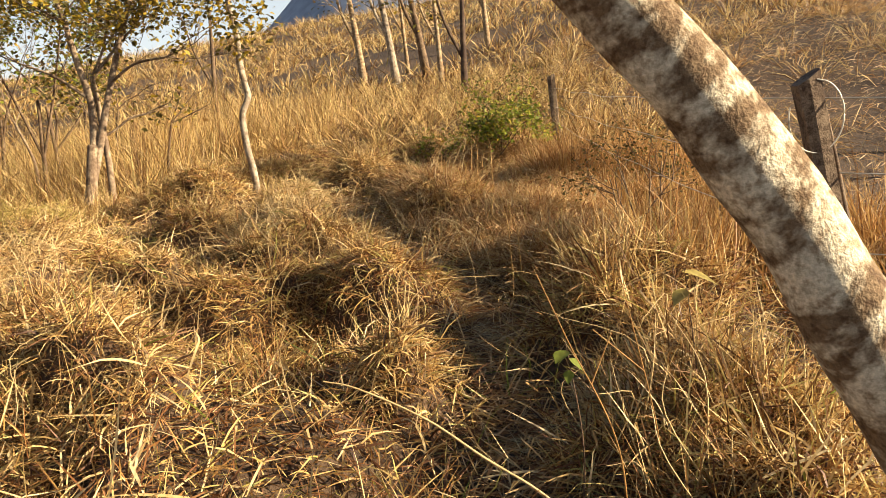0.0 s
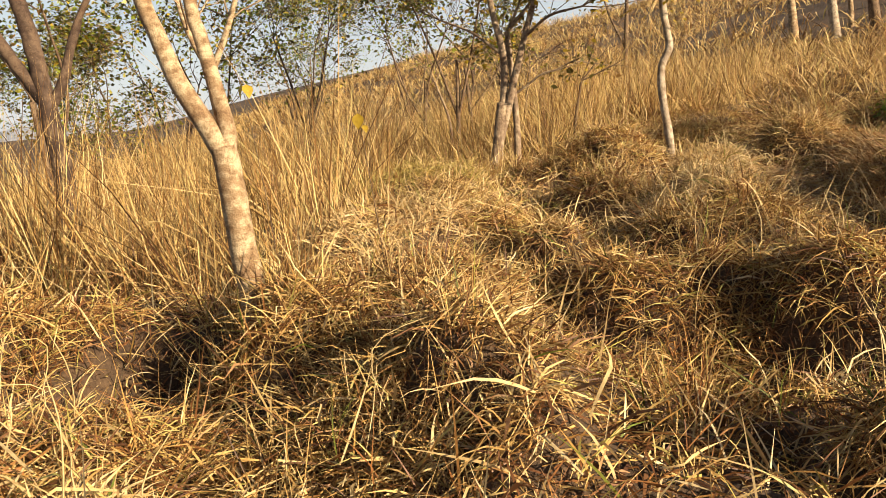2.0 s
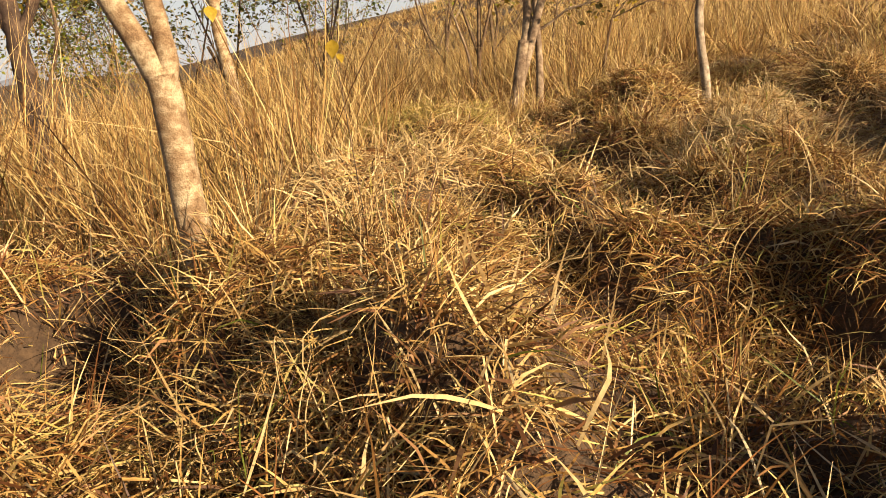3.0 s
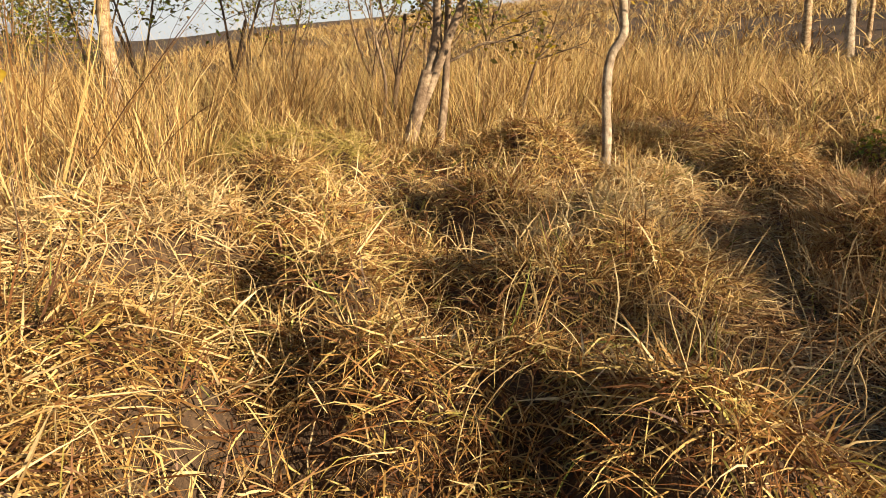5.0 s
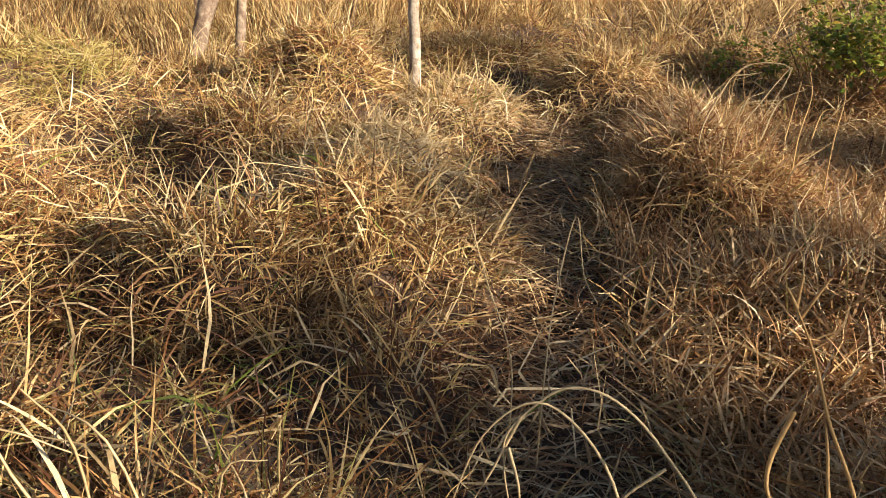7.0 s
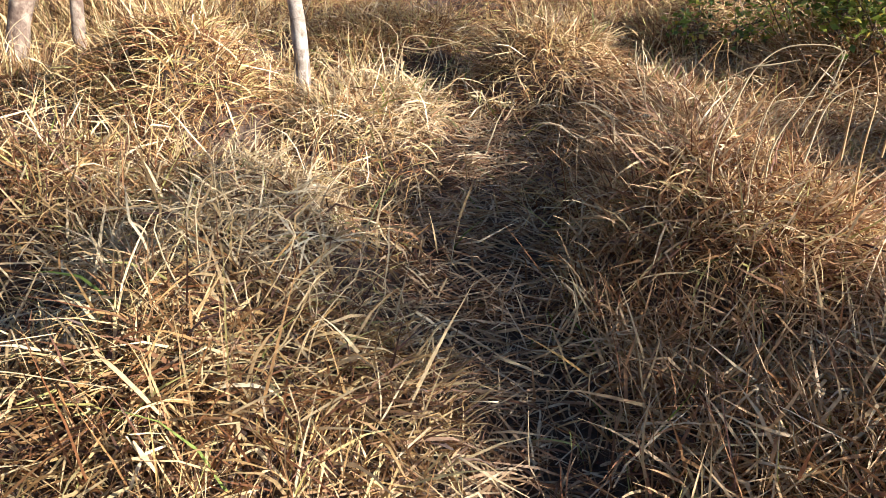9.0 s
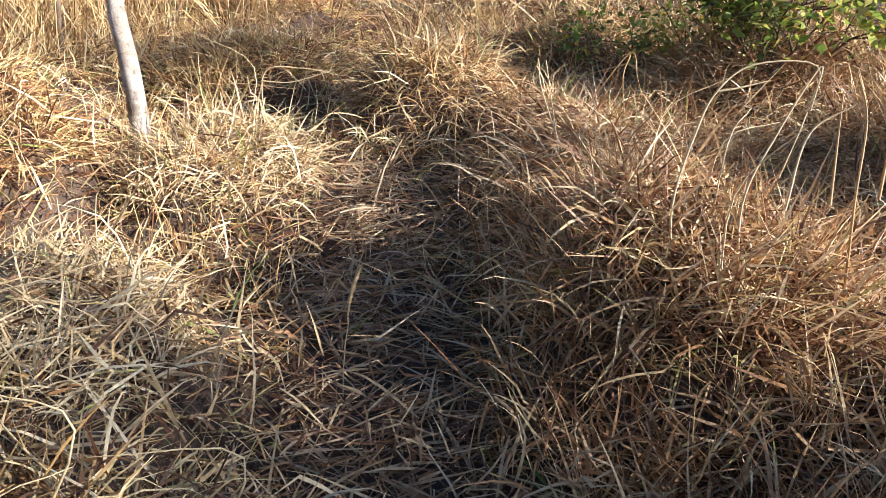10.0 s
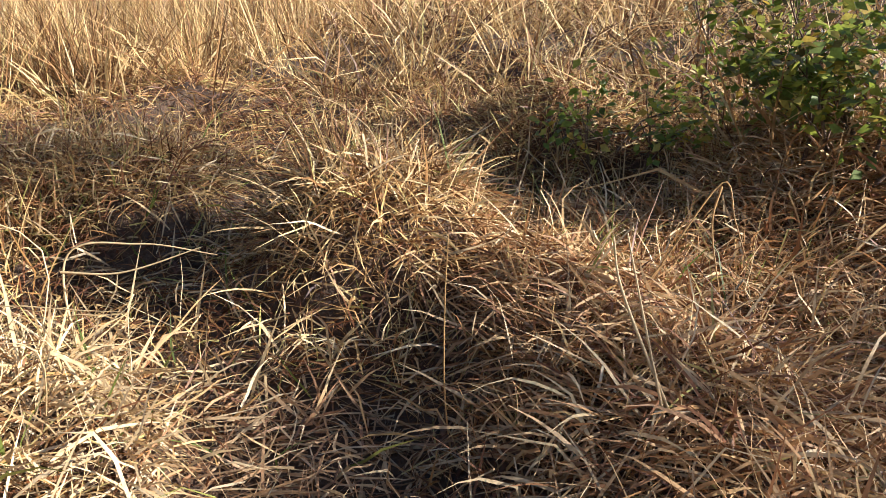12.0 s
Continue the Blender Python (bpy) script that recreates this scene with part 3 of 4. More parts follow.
# thin savanna trees against the sky
for i, (x, y, h, spread, per) in enumerate((
        (-9.4, 12.6, 3.6, 1.0, 3), (-7.9, 14.4, 3.2, 0.8, 1), (-10.3, 12.2, 3.4, 0.9, 3), (-13.0, 11.0, 3.0, 1.0, 6), (-11.6, 11.7, 3.0, 0.9, 4),
        (-7.1, 15.0, 3.3, 0.8, 5), (-15.5, 10.0, 3.2, 1.0, 7), (-6.2, 12.5, 3.6, 0.8, 5), (-12.5, 17.0, 4.2, 1.2, 6), (-17.5, 14.5, 4.0, 1.3, 9),
        (-16.0, 22.0, 4.6, 1.4, 8), (-10.5, 19.0, 4.0, 1.1, 4), (-22.0, 17.0, 4.5, 1.5, 9), (-9.0, 7.4, 3.6, 0.9, 3), (-11.0, 25.0, 4.4, 1.2, 5), (-20.0, 27.0, 5.0, 1.5, 8))):
    z = land_at(x, y) - 0.1
    rng = np.random.default_rng(90 + i)
    b = rng.normal(0, 0.15, 4)
    p = [(x, y, z), (x + b[0], y + b[1], z + h * 0.25), (x + b[0] * 2, y + b[1] * 2, z + h * 0.5)]
    fork = [("limb", [p[1], (p[1][0] + s * 0.3 + b[2], p[1][1] + 0.1, z + h * 0.5), (p[1][0] + s * 0.6, p[1][1] + b[3], z + h * 0.75)], 0.024, 0.013) for s in (-1, 1)]
    tree((x, y, z), [("trunk", p, 0.045, 0.026)] + fork, BARK_BROWN if i % 2 else BARK_DARK, "thin open-crowned savanna tree against the sky",
         (((LEAF_OLIVE, 0.55), (LEAF_GREEN, 0.35), (LEAF_YELLOW, 0.1)), 2, spread, int(per * 1.8), 0.09), "thin savanna trees", 60 + i, sides=7)


# ---- shrubs ----
def shrub(x, y, h, w, n, mats, label, seed, size=0.055):
    rng = np.random.default_rng(seed)
    z = land_at(x, y) - 0.05
    t = thing("shrub", (x, y, z), label, "shrub")
    out, tips = [], []
    for k in range(n):
        a = rng.random() * 2 * math.pi
        d = np.array((math.cos(a) * w / h, math.sin(a) * w / h, 1.0))
        twigs((x + rng.normal(0, 0.1), y + rng.normal(0, 0.1), z), d, h * rng.uniform(0.5, 0.9), 0.011, rng, 2, out, tips)
    twig_part("branch", join([tube(p, r, 4, 0, 0, False, 1) for p, r in out]), BARK_BROWN, t, smooth=True)
    tips = np.array(tips)
    c = np.repeat(tips, 5, 0) + rng.normal(0, 0.06, (len(tips) * 5, 3))
    which, lo = rng.random(len(c)), 0.0
    for mat, share in mats:
        sel = (which >= lo) & (which < lo + share)
        lo += share
        twig_part("foliage", leaves(c[sel], size, rng), mat, t)


shrub(0.85, 11.95, 0.7, 0.5, 12, ((LEAF_GREEN, 0.85), (LEAF_OLIVE, 0.07), (LEAF_YELLOW, 0.08)), "bright green leafy shrub in dry grass", 201, 0.068)
shrub(-0.1, 12.5, 0.6, 0.3, 3, ((LEAF_GREEN, 0.9), (LEAF_YELLOW, 0.1)), "low green shrub at the foot of the slope", 203)
shrub(1.75, 7.3, 0.95, 0.45, 6, ((LEAF_OLIVE, 1.0),), "dry brown shrub with small dead leaves", 204, 0.035)
shrub(1.2, 14.5, 1.1, 0.6, 5, ((LEAF_OLIVE, 0.7), (LEAF_GREEN, 0.3)), "olive shrub among dry stalks", 205)


# ---- fence ----
def post(base, top, w, label, lit_edge):
    t = thing("fence_post", base, label, "fence post", "fence posts")
    bm = bmesh.new()
    rows = []
    b, e = Vector(base), Vector(top)
    for k in range(9):
        f = k / 8
        c = b.lerp(e, f)
        ring = []
        for j, (sx, sy) in enumerate(((-1, -.8), (-.2, -1), (.8, -.9), (1, .1), (.8, .9), (-.1, 1), (-.9, .8), (-1, 0))):
            jit = noise.noise(Vector((j * 1.7, f * 5, w * 40))) * 0.18 + 1
            ring.append(bm.verts.new((c.x + sx * w * 0.5 * jit, c.y + sy * w * 0.5 * jit, c.z + (0.03 * sx if k == 8 else 0))))
        rows.append(ring)
    for a, c in zip(rows, rows[1:]):
        for j in range(8):
            bm.faces.new((a[j], a[(j + 1) % 8], c[(j + 1) % 8], c[j]))
    bm.faces.new(rows[-1])
    bmesh.ops.translate(bm, verts=bm.verts, vec=-b)
    me = bpy.data.meshes.new("timber")
    bm.to_mesh(me)
    bm.free()
    me.materials.append(POST_WOOD)
    new("timber", me).parent = t
    if lit_edge:
        # thin strip added along the right side to stand in for the sunlit edge
        o = Vector((w * 0.62, -0.01, 0))
        part("lit_edge_strip", tube([b.lerp(e, 0.45) + o * 0.9, b.lerp(e, 0.7) + o * 0.95, b.lerp(e, 0.92) + o * 0.85], (0.010, 0.012, 0.005), 6, 0.3), POST_WOOD, t)
    return t


PA, PB = (1.56, 3.02, 1.50 - 1.42), (1.30, 3.04, 1.50)
post(PA, PB, 0.088, "weathered leaning fence post with an added strip as sunlit edge", True)
QA, QB = (1.92, 13.2, land_at(1.92, 13.2) - 0.1), (1.84, 13.2, 1.85)
post(QA, QB, 0.125, "old dark fence post sunk in tall grass", False)


def wire(a, b, sag, label):
    a, b = np.array(a), np.array(b)
    pts = [a + (b - a) * f - np.array((0, 0, 4 * sag * f * (1 - f))) + np.array((0, 0, 0.012 * math.sin(f * 23))) for f in np.linspace(0, 1, 9)]
    ob = link_mesh("fence_wire", *tube(pts, [0.0025] * 9, 5, 0, 0, False), WIRE, smooth=True)
    tagged(ob, label, "fence wire", "fence wires")


for za, zb, zc in ((1.42, 1.35, 1.30), (1.15, 1.05, 1.0), (0.85, 0.8, 0.75)):
    px = PA[0] + (PB[0] - PA[0]) * (za - PA[2]) / (PB[2] - PA[2])
    wire((px + 0.05, 3.0, za), (1.88, 13.15, zb + 0.3), 0.06, "thin rusty wire between the fence posts")
    wire((px + 0.05, 3.0, za), (4.2, 1.9, zc + 0.1), 0.05, "thin pale fence wire strung from the leaning post")
loop = [(1.27 + 0.10 * math.sin(a) + 0.05, 3.0, 1.36 + 0.13 * math.cos(a)) for a in np.linspace(0, 5.0, 12)]
tagged(link_mesh("wire_loop", *tube(loop, [0.003] * 12, 5, 0, 0, False), WIRE, smooth=True), "loose loop of wire tied to the post", "wire")


# ---- grass ----
def scatter(n, x0, x1, y0, y1, keep, rng=RNG):
    """n random places in a rectangle, thinned by keep(x, y) between 0 and 1."""
    x, y = rng.uniform(x0, x1, n), rng.uniform(y0, y1, n)
    ok = rng.random(n) < keep(x, y)
    return x[ok], y[ok]


def tall_zone(x, y):
    left = sstep(0, 0.9, -(x + 4.2 + 0.25 * np.maximum(y - 5, 0))) * (y < 11)
    start = 15.3 - 4.0 * sstep(-3.4, -4.4, x)
    behind = sstep(0, 1.2, y - start + 0.3 * vnoise(x, y, 1.0, 21)) * sstep(-1.6, -3.4, x)
    nearl = sstep(-3.3, -4.2, x) * sstep(4.4, 5.4, y) * (1 - sstep(6.3, 7.0, y))
    reeds = sstep(0, 0.8, -(x + 3.1 + 0.42 * (y - 5))) * sstep(4.2, 5.0, y) * (1 - sstep(7.0, 7.8, y))
    return np.clip(left + behind + nearl + reeds, 0, 1)


def field_zone(x, y):
    """The cut field beyond the fence."""
    return sstep(2.4, 3.4, x - 0.05 * y) * sstep(4.0, 6.0, y)


def flow(x, y):
    """Which way the straw lies: it leans off the slope, away from the track, in swirls."""
    return 6.5 * vnoise(x, y, 0.9, 31) + 2.5 * vnoise(x, y, 0.35, 32)


def grass(name, x, y, az, tilt, length, width, droop, mat, label, segs=4, kink=0.25, lift=0.0, wild=0.12, cat="grass", lean=(0, 0, 0), taper=0.85):
    root = np.stack((x, y, land(x, y) + lift), 1)
    v, q = blades(root, dirs_from(az, tilt) + np.array(lean), length, width, droop, segs, kink, wild, taper=taper)
    ob = link_mesh(name, v, q, mat)
    return tagged(ob, label, cat, kind="stuff")


R = RNG.random
NRM = RNG.normal


def clumped(n, per, x0, x1, y0, y1, keep, spread, rng=RNG):
    """Places gathered in clumps: x, y, and the way out from each clump's middle."""
    cx, cy = scatter(n, x0, x1, y0, y1, keep, rng)
    k = rng.integers(int(per * 0.5), int(per * 1.5) + 1, len(cx))
    size = np.repeat(spread * rng.uniform(0.5, 1.4, len(cx)), k)
    tall = np.repeat(rng.uniform(0.6, 1.25, len(cx)), k)
    a, r = rng.random(len(size)) * 2 * math.pi, np.sqrt(rng.random(len(size)))
    return np.repeat(cx, k) + np.cos(a) * r * size, np.repeat(cy, k) + np.sin(a) * r * size, a, r, tall


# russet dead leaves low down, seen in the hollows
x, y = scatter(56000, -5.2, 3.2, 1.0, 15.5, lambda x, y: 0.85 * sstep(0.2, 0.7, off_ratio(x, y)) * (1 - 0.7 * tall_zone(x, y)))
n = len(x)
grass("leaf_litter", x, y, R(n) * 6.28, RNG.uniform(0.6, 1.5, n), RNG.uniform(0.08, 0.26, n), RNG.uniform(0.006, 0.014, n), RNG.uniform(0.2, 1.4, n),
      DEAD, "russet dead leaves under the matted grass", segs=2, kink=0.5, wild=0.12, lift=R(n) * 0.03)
# flattened straw all over the near ground
x, y = scatter(160000, -5.2, 3.2, 0.6, 15.5, lambda x, y: (0.5 + 0.5 * sstep(0.36, 0.52, vnoise(x, y, 0.19, 77))) * (0.9 - 0.6 * tall_zone(x, y)) * sstep(0.2, 0.7, off_ratio(x, y)))
n = len(x)
grass("matted_grass", x, y, flow(x, y) + NRM(0, 1.5, n), RNG.normal(1.25, 0.28, n), RNG.uniform(0.07, 0.22, n), RNG.uniform(0.0035, 0.008, n), RNG.uniform(0.0, 0.9, n),
      GOLD, "golden dead grass lying matted over the hummocks", segs=3, kink=0.6, wild=0.06, lift=R(n) ** 2 * 0.09 + 0.03)
# broad bleached leaves, curled and snapped
x, y = scatter(9000, -3.6, 1.8, 1.2, 12.5, lambda x, y: (0.3 + 0.6 * sstep(5.5, 7.5, y)) * sstep(0.25, 0.6, off_ratio(x, y)))
n = len(x)
grass("curled_leaves", x, y, R(n) * 6.28, RNG.uniform(0.2, 1.5, n), RNG.uniform(0.14, 0.36, n), RNG.uniform(0.005, 0.0095, n), RNG.uniform(0.2, 1.5, n),
      PALE, "broad bleached grass leaves curled over the mat", segs=5, kink=0.7, wild=0.1, lift=R(n) * 0.12, taper=0.95)
# trodden track: short greyish litter
x, y = scatter(80000, -2.4, 1.0, 0.0, 13.0, lambda x, y: 1 - sstep(0.3, 0.7, off_ratio(x, y)))
n = len(x)
grass("trodden_grass", x, y, R(n) * 6.28, RNG.uniform(1.15, 1.65, n), RNG.uniform(0.07, 0.24, n), RNG.uniform(0.004, 0.010, n), RNG.uniform(0, 0.4, n),
      GREY, "greyish trampled straw on the narrow track", segs=3, lift=R(n) * 0.05 + 0.01)
# tangled straw on the shaded side of the upper track
x, y = scatter(22000, -0.6, 1.8, 5.6, 9.8, lambda x, y: sstep(0.25, 0.5, off_track(x, y)) * 0.95)
n = len(x)
grass("tangled_straw", x, y, R(n) * 6.28, RNG.uniform(0.3, 1.5, n), RNG.uniform(0.10, 0.34, n), RNG.uniform(0.0035, 0.010, n), RNG.uniform(0.0, 0.7, n),
      TANGLE, "dull tangled straw beside the upper track", segs=4, kink=0.75, wild=0.05, lift=R(n) * 0.10)
# laid swath beside the upper track
x, y = scatter(20000, -0.8, 1.9, 9.5, 12.2, lambda x, y: sstep(0.3, 0.7, off_track(x, y)) * 0.9)
n = len(x)
grass("laid_grass", x, y, 2.6 + 4.0 * vnoise(x, y, 0.5, 45) + NRM(0, 1.1, n), RNG.uniform(0.8, 1.6, n), RNG.uniform(0.10, 0.30, n), RNG.uniform(0.004, 0.011, n), RNG.uniform(0, 0.9, n),
      TANGLE, "tan laid grass combed flat beside the track", segs=4, kink=0.6, wild=0.09, lift=R(n) * 0.10 + 0.01)
# half-standing stalks, in bunches
x, y, a, r, tall = clumped(1900, 18, -5.2, 3.2, 1.4, 15.5, lambda x, y: sstep(0.35, 0.8, off_ratio(x, y)) * (0.25 + 0.75 * sstep(0.45, 0.75, vnoise(x, y, 0.6, 41))), 0.12)
n = len(x)
grass("standing_stubble", x, y, a, np.abs(NRM(0.1, 0.2, n)) + 0.35 * r, RNG.uniform(0.14, 0.42, n) * tall, RNG.uniform(0.0035, 0.0075, n), RNG.uniform(0.0, 0.6, n),
      GOLD, "stiff snapped stalks standing out of the dead grass", segs=4, kink=0.65, wild=0.05)
# stiff stalks beside the track, where the walk begins
x, y, a, r, tall = clumped(480, 20, 0.35, 2.6, 1.3, 5.2, lambda x, y: sstep(0.25, 0.6, off_track(x, y)) * (1 - 0.95 * sstep(1.0, 1.5, x)) * (0.4 + 0.6 * vnoise(x, y, 0.5, 47)), 0.14)
n = len(x)
grass("standing_stalks", x, y, a, np.abs(NRM(0.1, 0.2, n)) + 0.3 * r, RNG.uniform(0.12, 0.46, n) * tall, RNG.uniform(0.0035, 0.008, n), RNG.uniform(0.0, 0.6, n),
      TALL, "stiff straw-coloured stalks standing beside the track", segs=4, kink=0.55, wild=0.05)
# grass grown up round the tree feet
for tx, ty in ((-2.9, 3.88), (-4.55, 10.25), (-6.15, 5.15)):
    n = 420
    a, r = R(n) * 6.28, 0.08 + 0.22 * np.sqrt(R(n))
    grass("trunk_grass", tx + np.cos(a) * r, ty + np.sin(a) * r, a, np.abs(NRM(0.15, 0.2, n)), RNG.uniform(0.15, 0.48, n), RNG.uniform(0.003, 0.007, n), RNG.uniform(0.1, 0.9, n),
          TALL, "dry grass grown up round the tree's foot", segs=4, kink=0.5, wild=0.06)
# pale broken straws that catch the light
x, y = scatter(12000, -5, 3, 1.2, 13, lambda x, y: 0.6 + 0 * x)
n = len(x)
grass("pale_straw", x, y, R(n) * 6.28, RNG.uniform(0.3, 1.5, n), RNG.uniform(0.12, 0.38, n), RNG.uniform(0.004, 0.010, n), RNG.uniform(0.0, 0.4, n),
      PALE, "bleached broken straws strewn over the grass", segs=5, kink=0.8, wild=0.05, lift=R(n) * 0.12)
x, y = scatter(6000, -5, 3, 1.4, 13, lambda x, y: 0.15 + 0.5 * sstep(0.6, 0.8, vnoise(x, y, 0.8, 44)))
n = len(x)
grass("green_blades", x, y, R(n) * 6.28, RNG.uniform(0.2, 1.1, n), RNG.uniform(0.15, 0.4, n), RNG.uniform(0.004, 0.009, n), RNG.uniform(0.3, 1.2, n),
      FRESH, "scattered green blades among the dead grass", segs=4, kink=0.1)
# russet growth along the fence line
x, y, a, r, tall = clumped(2300, 30, 0.6, 3.2, 2.2, 14.0, lambda x, y: sstep(1.1, 1.6, x + 0.5 * vnoise(x, y, 0.7, 51) - 0.25) * sstep(4.2, 5.6, y) * (1 - 0.9 * sstep(10.9, 11.5, y)) * (0.45 + 0.55 * sstep(0.3, 0.55, vnoise(x, y, 0.8, 52))), 0.18)
n = len(x)
grass("fence_line_grass", x, y, a, np.abs(NRM(0.08, 0.15, n)) + 0.25 * r, RNG.uniform(0.3, 0.75, n) * tall * (1 - 0.5 * sstep(5.5, 6.5, y) * (1 - sstep(9.5, 10.2, y))), RNG.uniform(0.004, 0.010, n), RNG.uniform(0.1, 0.9, n),
      RUST, "russet standing grass along the fence line", segs=4, kink=0.35)
# tall standing grass
x, y, a, r, tall = clumped(4000, 26, -13, -2.2, 3.2, 20, lambda x, y: tall_zone(x, y) * (0.2 + 0.8 * sstep(0.3, 0.65, vnoise(x, y, 0.9, 61))), 0.16)
n = len(x)
grass("tall_grass", x, y, a, np.abs(NRM(0.06, 0.2, n)) + 0.24 * r, RNG.uniform(0.4, 1.55, n) * tall * (0.55 + 0.9 * vnoise(x, y, 1.1, 63)), RNG.uniform(0.004, 0.009, n), RNG.uniform(0.05, 0.8, n),
      TALL, "tall straw-coloured standing grass", segs=3, kink=0.35, wild=0.06, lean=(-0.10, -0.04, 0))
# middle distance
x, y, a, r, tall = clumped(4300, 26, -14, 12, 11.5, 28, lambda x, y: (1 - 0.85 * field_zone(x, y)) * (1 - (x < 0.3) * (x > -4.2) * (1 - sstep(14.0, 15.2, y))) * (0.25 + 0.75 * vnoise(x, y, 1.6, 71)), 0.28)
n = len(x)
grass("slope_grass", x, y, a, np.abs(NRM(0.1, 0.2, n)) + 0.6 * r, RNG.uniform(0.3, 0.9, n) * tall, RNG.uniform(0.008, 0.017, n), RNG.uniform(0.1, 1.0, n),
      TALL, "dry golden grass on the rising slope", segs=2, kink=0.2)
x, y, a, r, tall = clumped(9000, 11, -45, 40, 26, 75, lambda x, y: 0.15 + 0.85 * sstep(0.25, 0.7, vnoise(x, y, 2.2, 81)), 0.5)
n = len(x)
grass("far_grass", x, y, a, np.abs(NRM(0.1, 0.2, n)) + 0.5 * r, RNG.uniform(0.35, 1.0, n) * tall, RNG.uniform(0.02, 0.045, n), RNG.uniform(0.1, 0.9, n),
      TALL, "far golden grass up to the crest", segs=2, kink=0.0)
# uncut tufts left standing on the field
x, y, a, r, tall = clumped(1500, 26, 2.6, 30, 5, 34, lambda x, y: field_zone(x, y) * sstep(0.5, 0.75, vnoise(x, y, 2.4, 93)), 0.25)
n = len(x)
grass("field_tufts", x, y, a, np.abs(NRM(0.1, 0.25, n)) + 0.6 * r, RNG.uniform(0.15, 0.55, n) * tall, RNG.uniform(0.007, 0.016, n), RNG.uniform(0.1, 1.2, n),
      RUST, "dry tufts left standing on the cut field", segs=2, kink=0.2)
# cut field beyond the fence
x, y = scatter(44000, 2.2, 22, 4, 34, lambda x, y: field_zone(x, y))
n = len(x)
grass("cut_straw", x, y, 0.5 + 1.2 * vnoise(x, y, 2.0, 91) + NRM(0, 0.5, n), RNG.uniform(1.2, 1.6, n), RNG.uniform(0.15, 0.4, n), RNG.uniform(0.006, 0.012, n), RNG.uniform(0, 0.15, n),
      GREY, "pale cut straw lying on the field beyond the fence", segs=2, lift=R(n) * 0.05 + 0.01)


# each hummock carries its own tussock
STRAW = ((GOLD, "golden"), (GOLD, "golden"), (PALE, "pale straw-coloured"), (GOLD, "golden"), (TALL, "straw-coloured"))


def tussock(hx, hy, h, r, k):
    rng = np.random.default_rng(300 + k)
    n = int(800 + 3200 * r * r / 0.25 * 0.7)
    a, rr = rng.random(n) * 2 * math.pi, r * 1.1 * np.sqrt(rng.random(n))
    x, y = hx + np.cos(a) * rr, hy + np.sin(a) * rr
    swirl = a + 4.0 * (vnoise(x, y, 0.22, 500 + k) - 0.5) + rng.normal(0, 1.3, n)
    root = np.stack((x, y, land(x, y) + 0.01 + 0.06 * rng.random(n)), 1)
    tilt = np.clip(rng.normal(1.1, 0.38, n), 0.05, 1.7)
    v, q = blades(root, dirs_from(swirl, tilt), rng.uniform(0.08, 0.28, n) * (0.75 + h), rng.uniform(0.0035, 0.008, n), rng.uniform(0.1, 1.2, n), 3, 0.7, 0.05, rng)
    mat, col = STRAW[k % 5] if hx < 0.0 or hy < 5 or (hx, hy) == (.05, 9.0) else (RUST, "russet")
    if (hx, hy) == (-4.9, 8.7):
        mat, col = GREENISH, "yellow-green"
    if (hx, hy) in ((-2.1, 5.5), (-2.4, 4.3), (-1.75, 3.2)):
        mat, col = TALL, "bright straw-coloured"
    if (hx, hy) == (-1.98, 10.1):
        mat, col = PALE, "bright bleached"
    base = thing("grass_tussock", (hx, hy, land_at(hx, hy)), f"{col} dead grass tussock with drooping blades", "grass tussock", "tussocks by the track")
    twig_part("thatch", (v, q), mat, base)
    for j in range(9):
        b, d = rng.random() * 6.28, r * 0.8 * rng.random()
        px, py = hx + math.cos(b) * d, hy + math.sin(b) * d
        L = rng.uniform(0.25, 0.55)
        lean = rng.normal(0, 0.35, 2)
        z = land_at(px, py)
        p1 = (px + lean[0] * L * 0.6, py + lean[1] * L * 0.6, z + L * 0.6)
        bend = rng.normal(0, 0.6, 2)
        p2 = (p1[0] + bend[0] * L * 0.5, p1[1] + bend[1] * L * 0.5, p1[2] + L * rng.uniform(-0.1, 0.4))
        sv, sq = tube([(px, py, z - 0.02), p1, p2], (0.0028, 0.0022, 0.001), 4, 0, 0, False, 4)
        part("stalk", (sv, sq), PALE, base)


for k, hum in enumerate(HUMMOCKS):
    tussock(*hum, k)


# ---- single stalks that stand out ----
def bent_stalk(label, lines, mat=PALE, r=0.0038, foot=None):
    """A snapped straw: its stem runs down into the grass, side pieces are parts of it."""
    x, y, z = lines[0][0]
    t = thing("bent_stalk", (x, y, land_at(x, y)), label, "grass stalk", "bent stalks")
    for i, pts in enumerate(lines):
        pts = [tuple(q) for q in pts]
        if i == 0:
            pts = [(pts[0][0] + 0.02, pts[0][1] - 0.02, land_at(x, y) - 0.02)] + pts
        n = len(pts)
        part("stem" if i == 0 else "leaf", tube(pts, np.linspace(r, r * 0.45, n), 5, 0.15, i, False), mat, t)


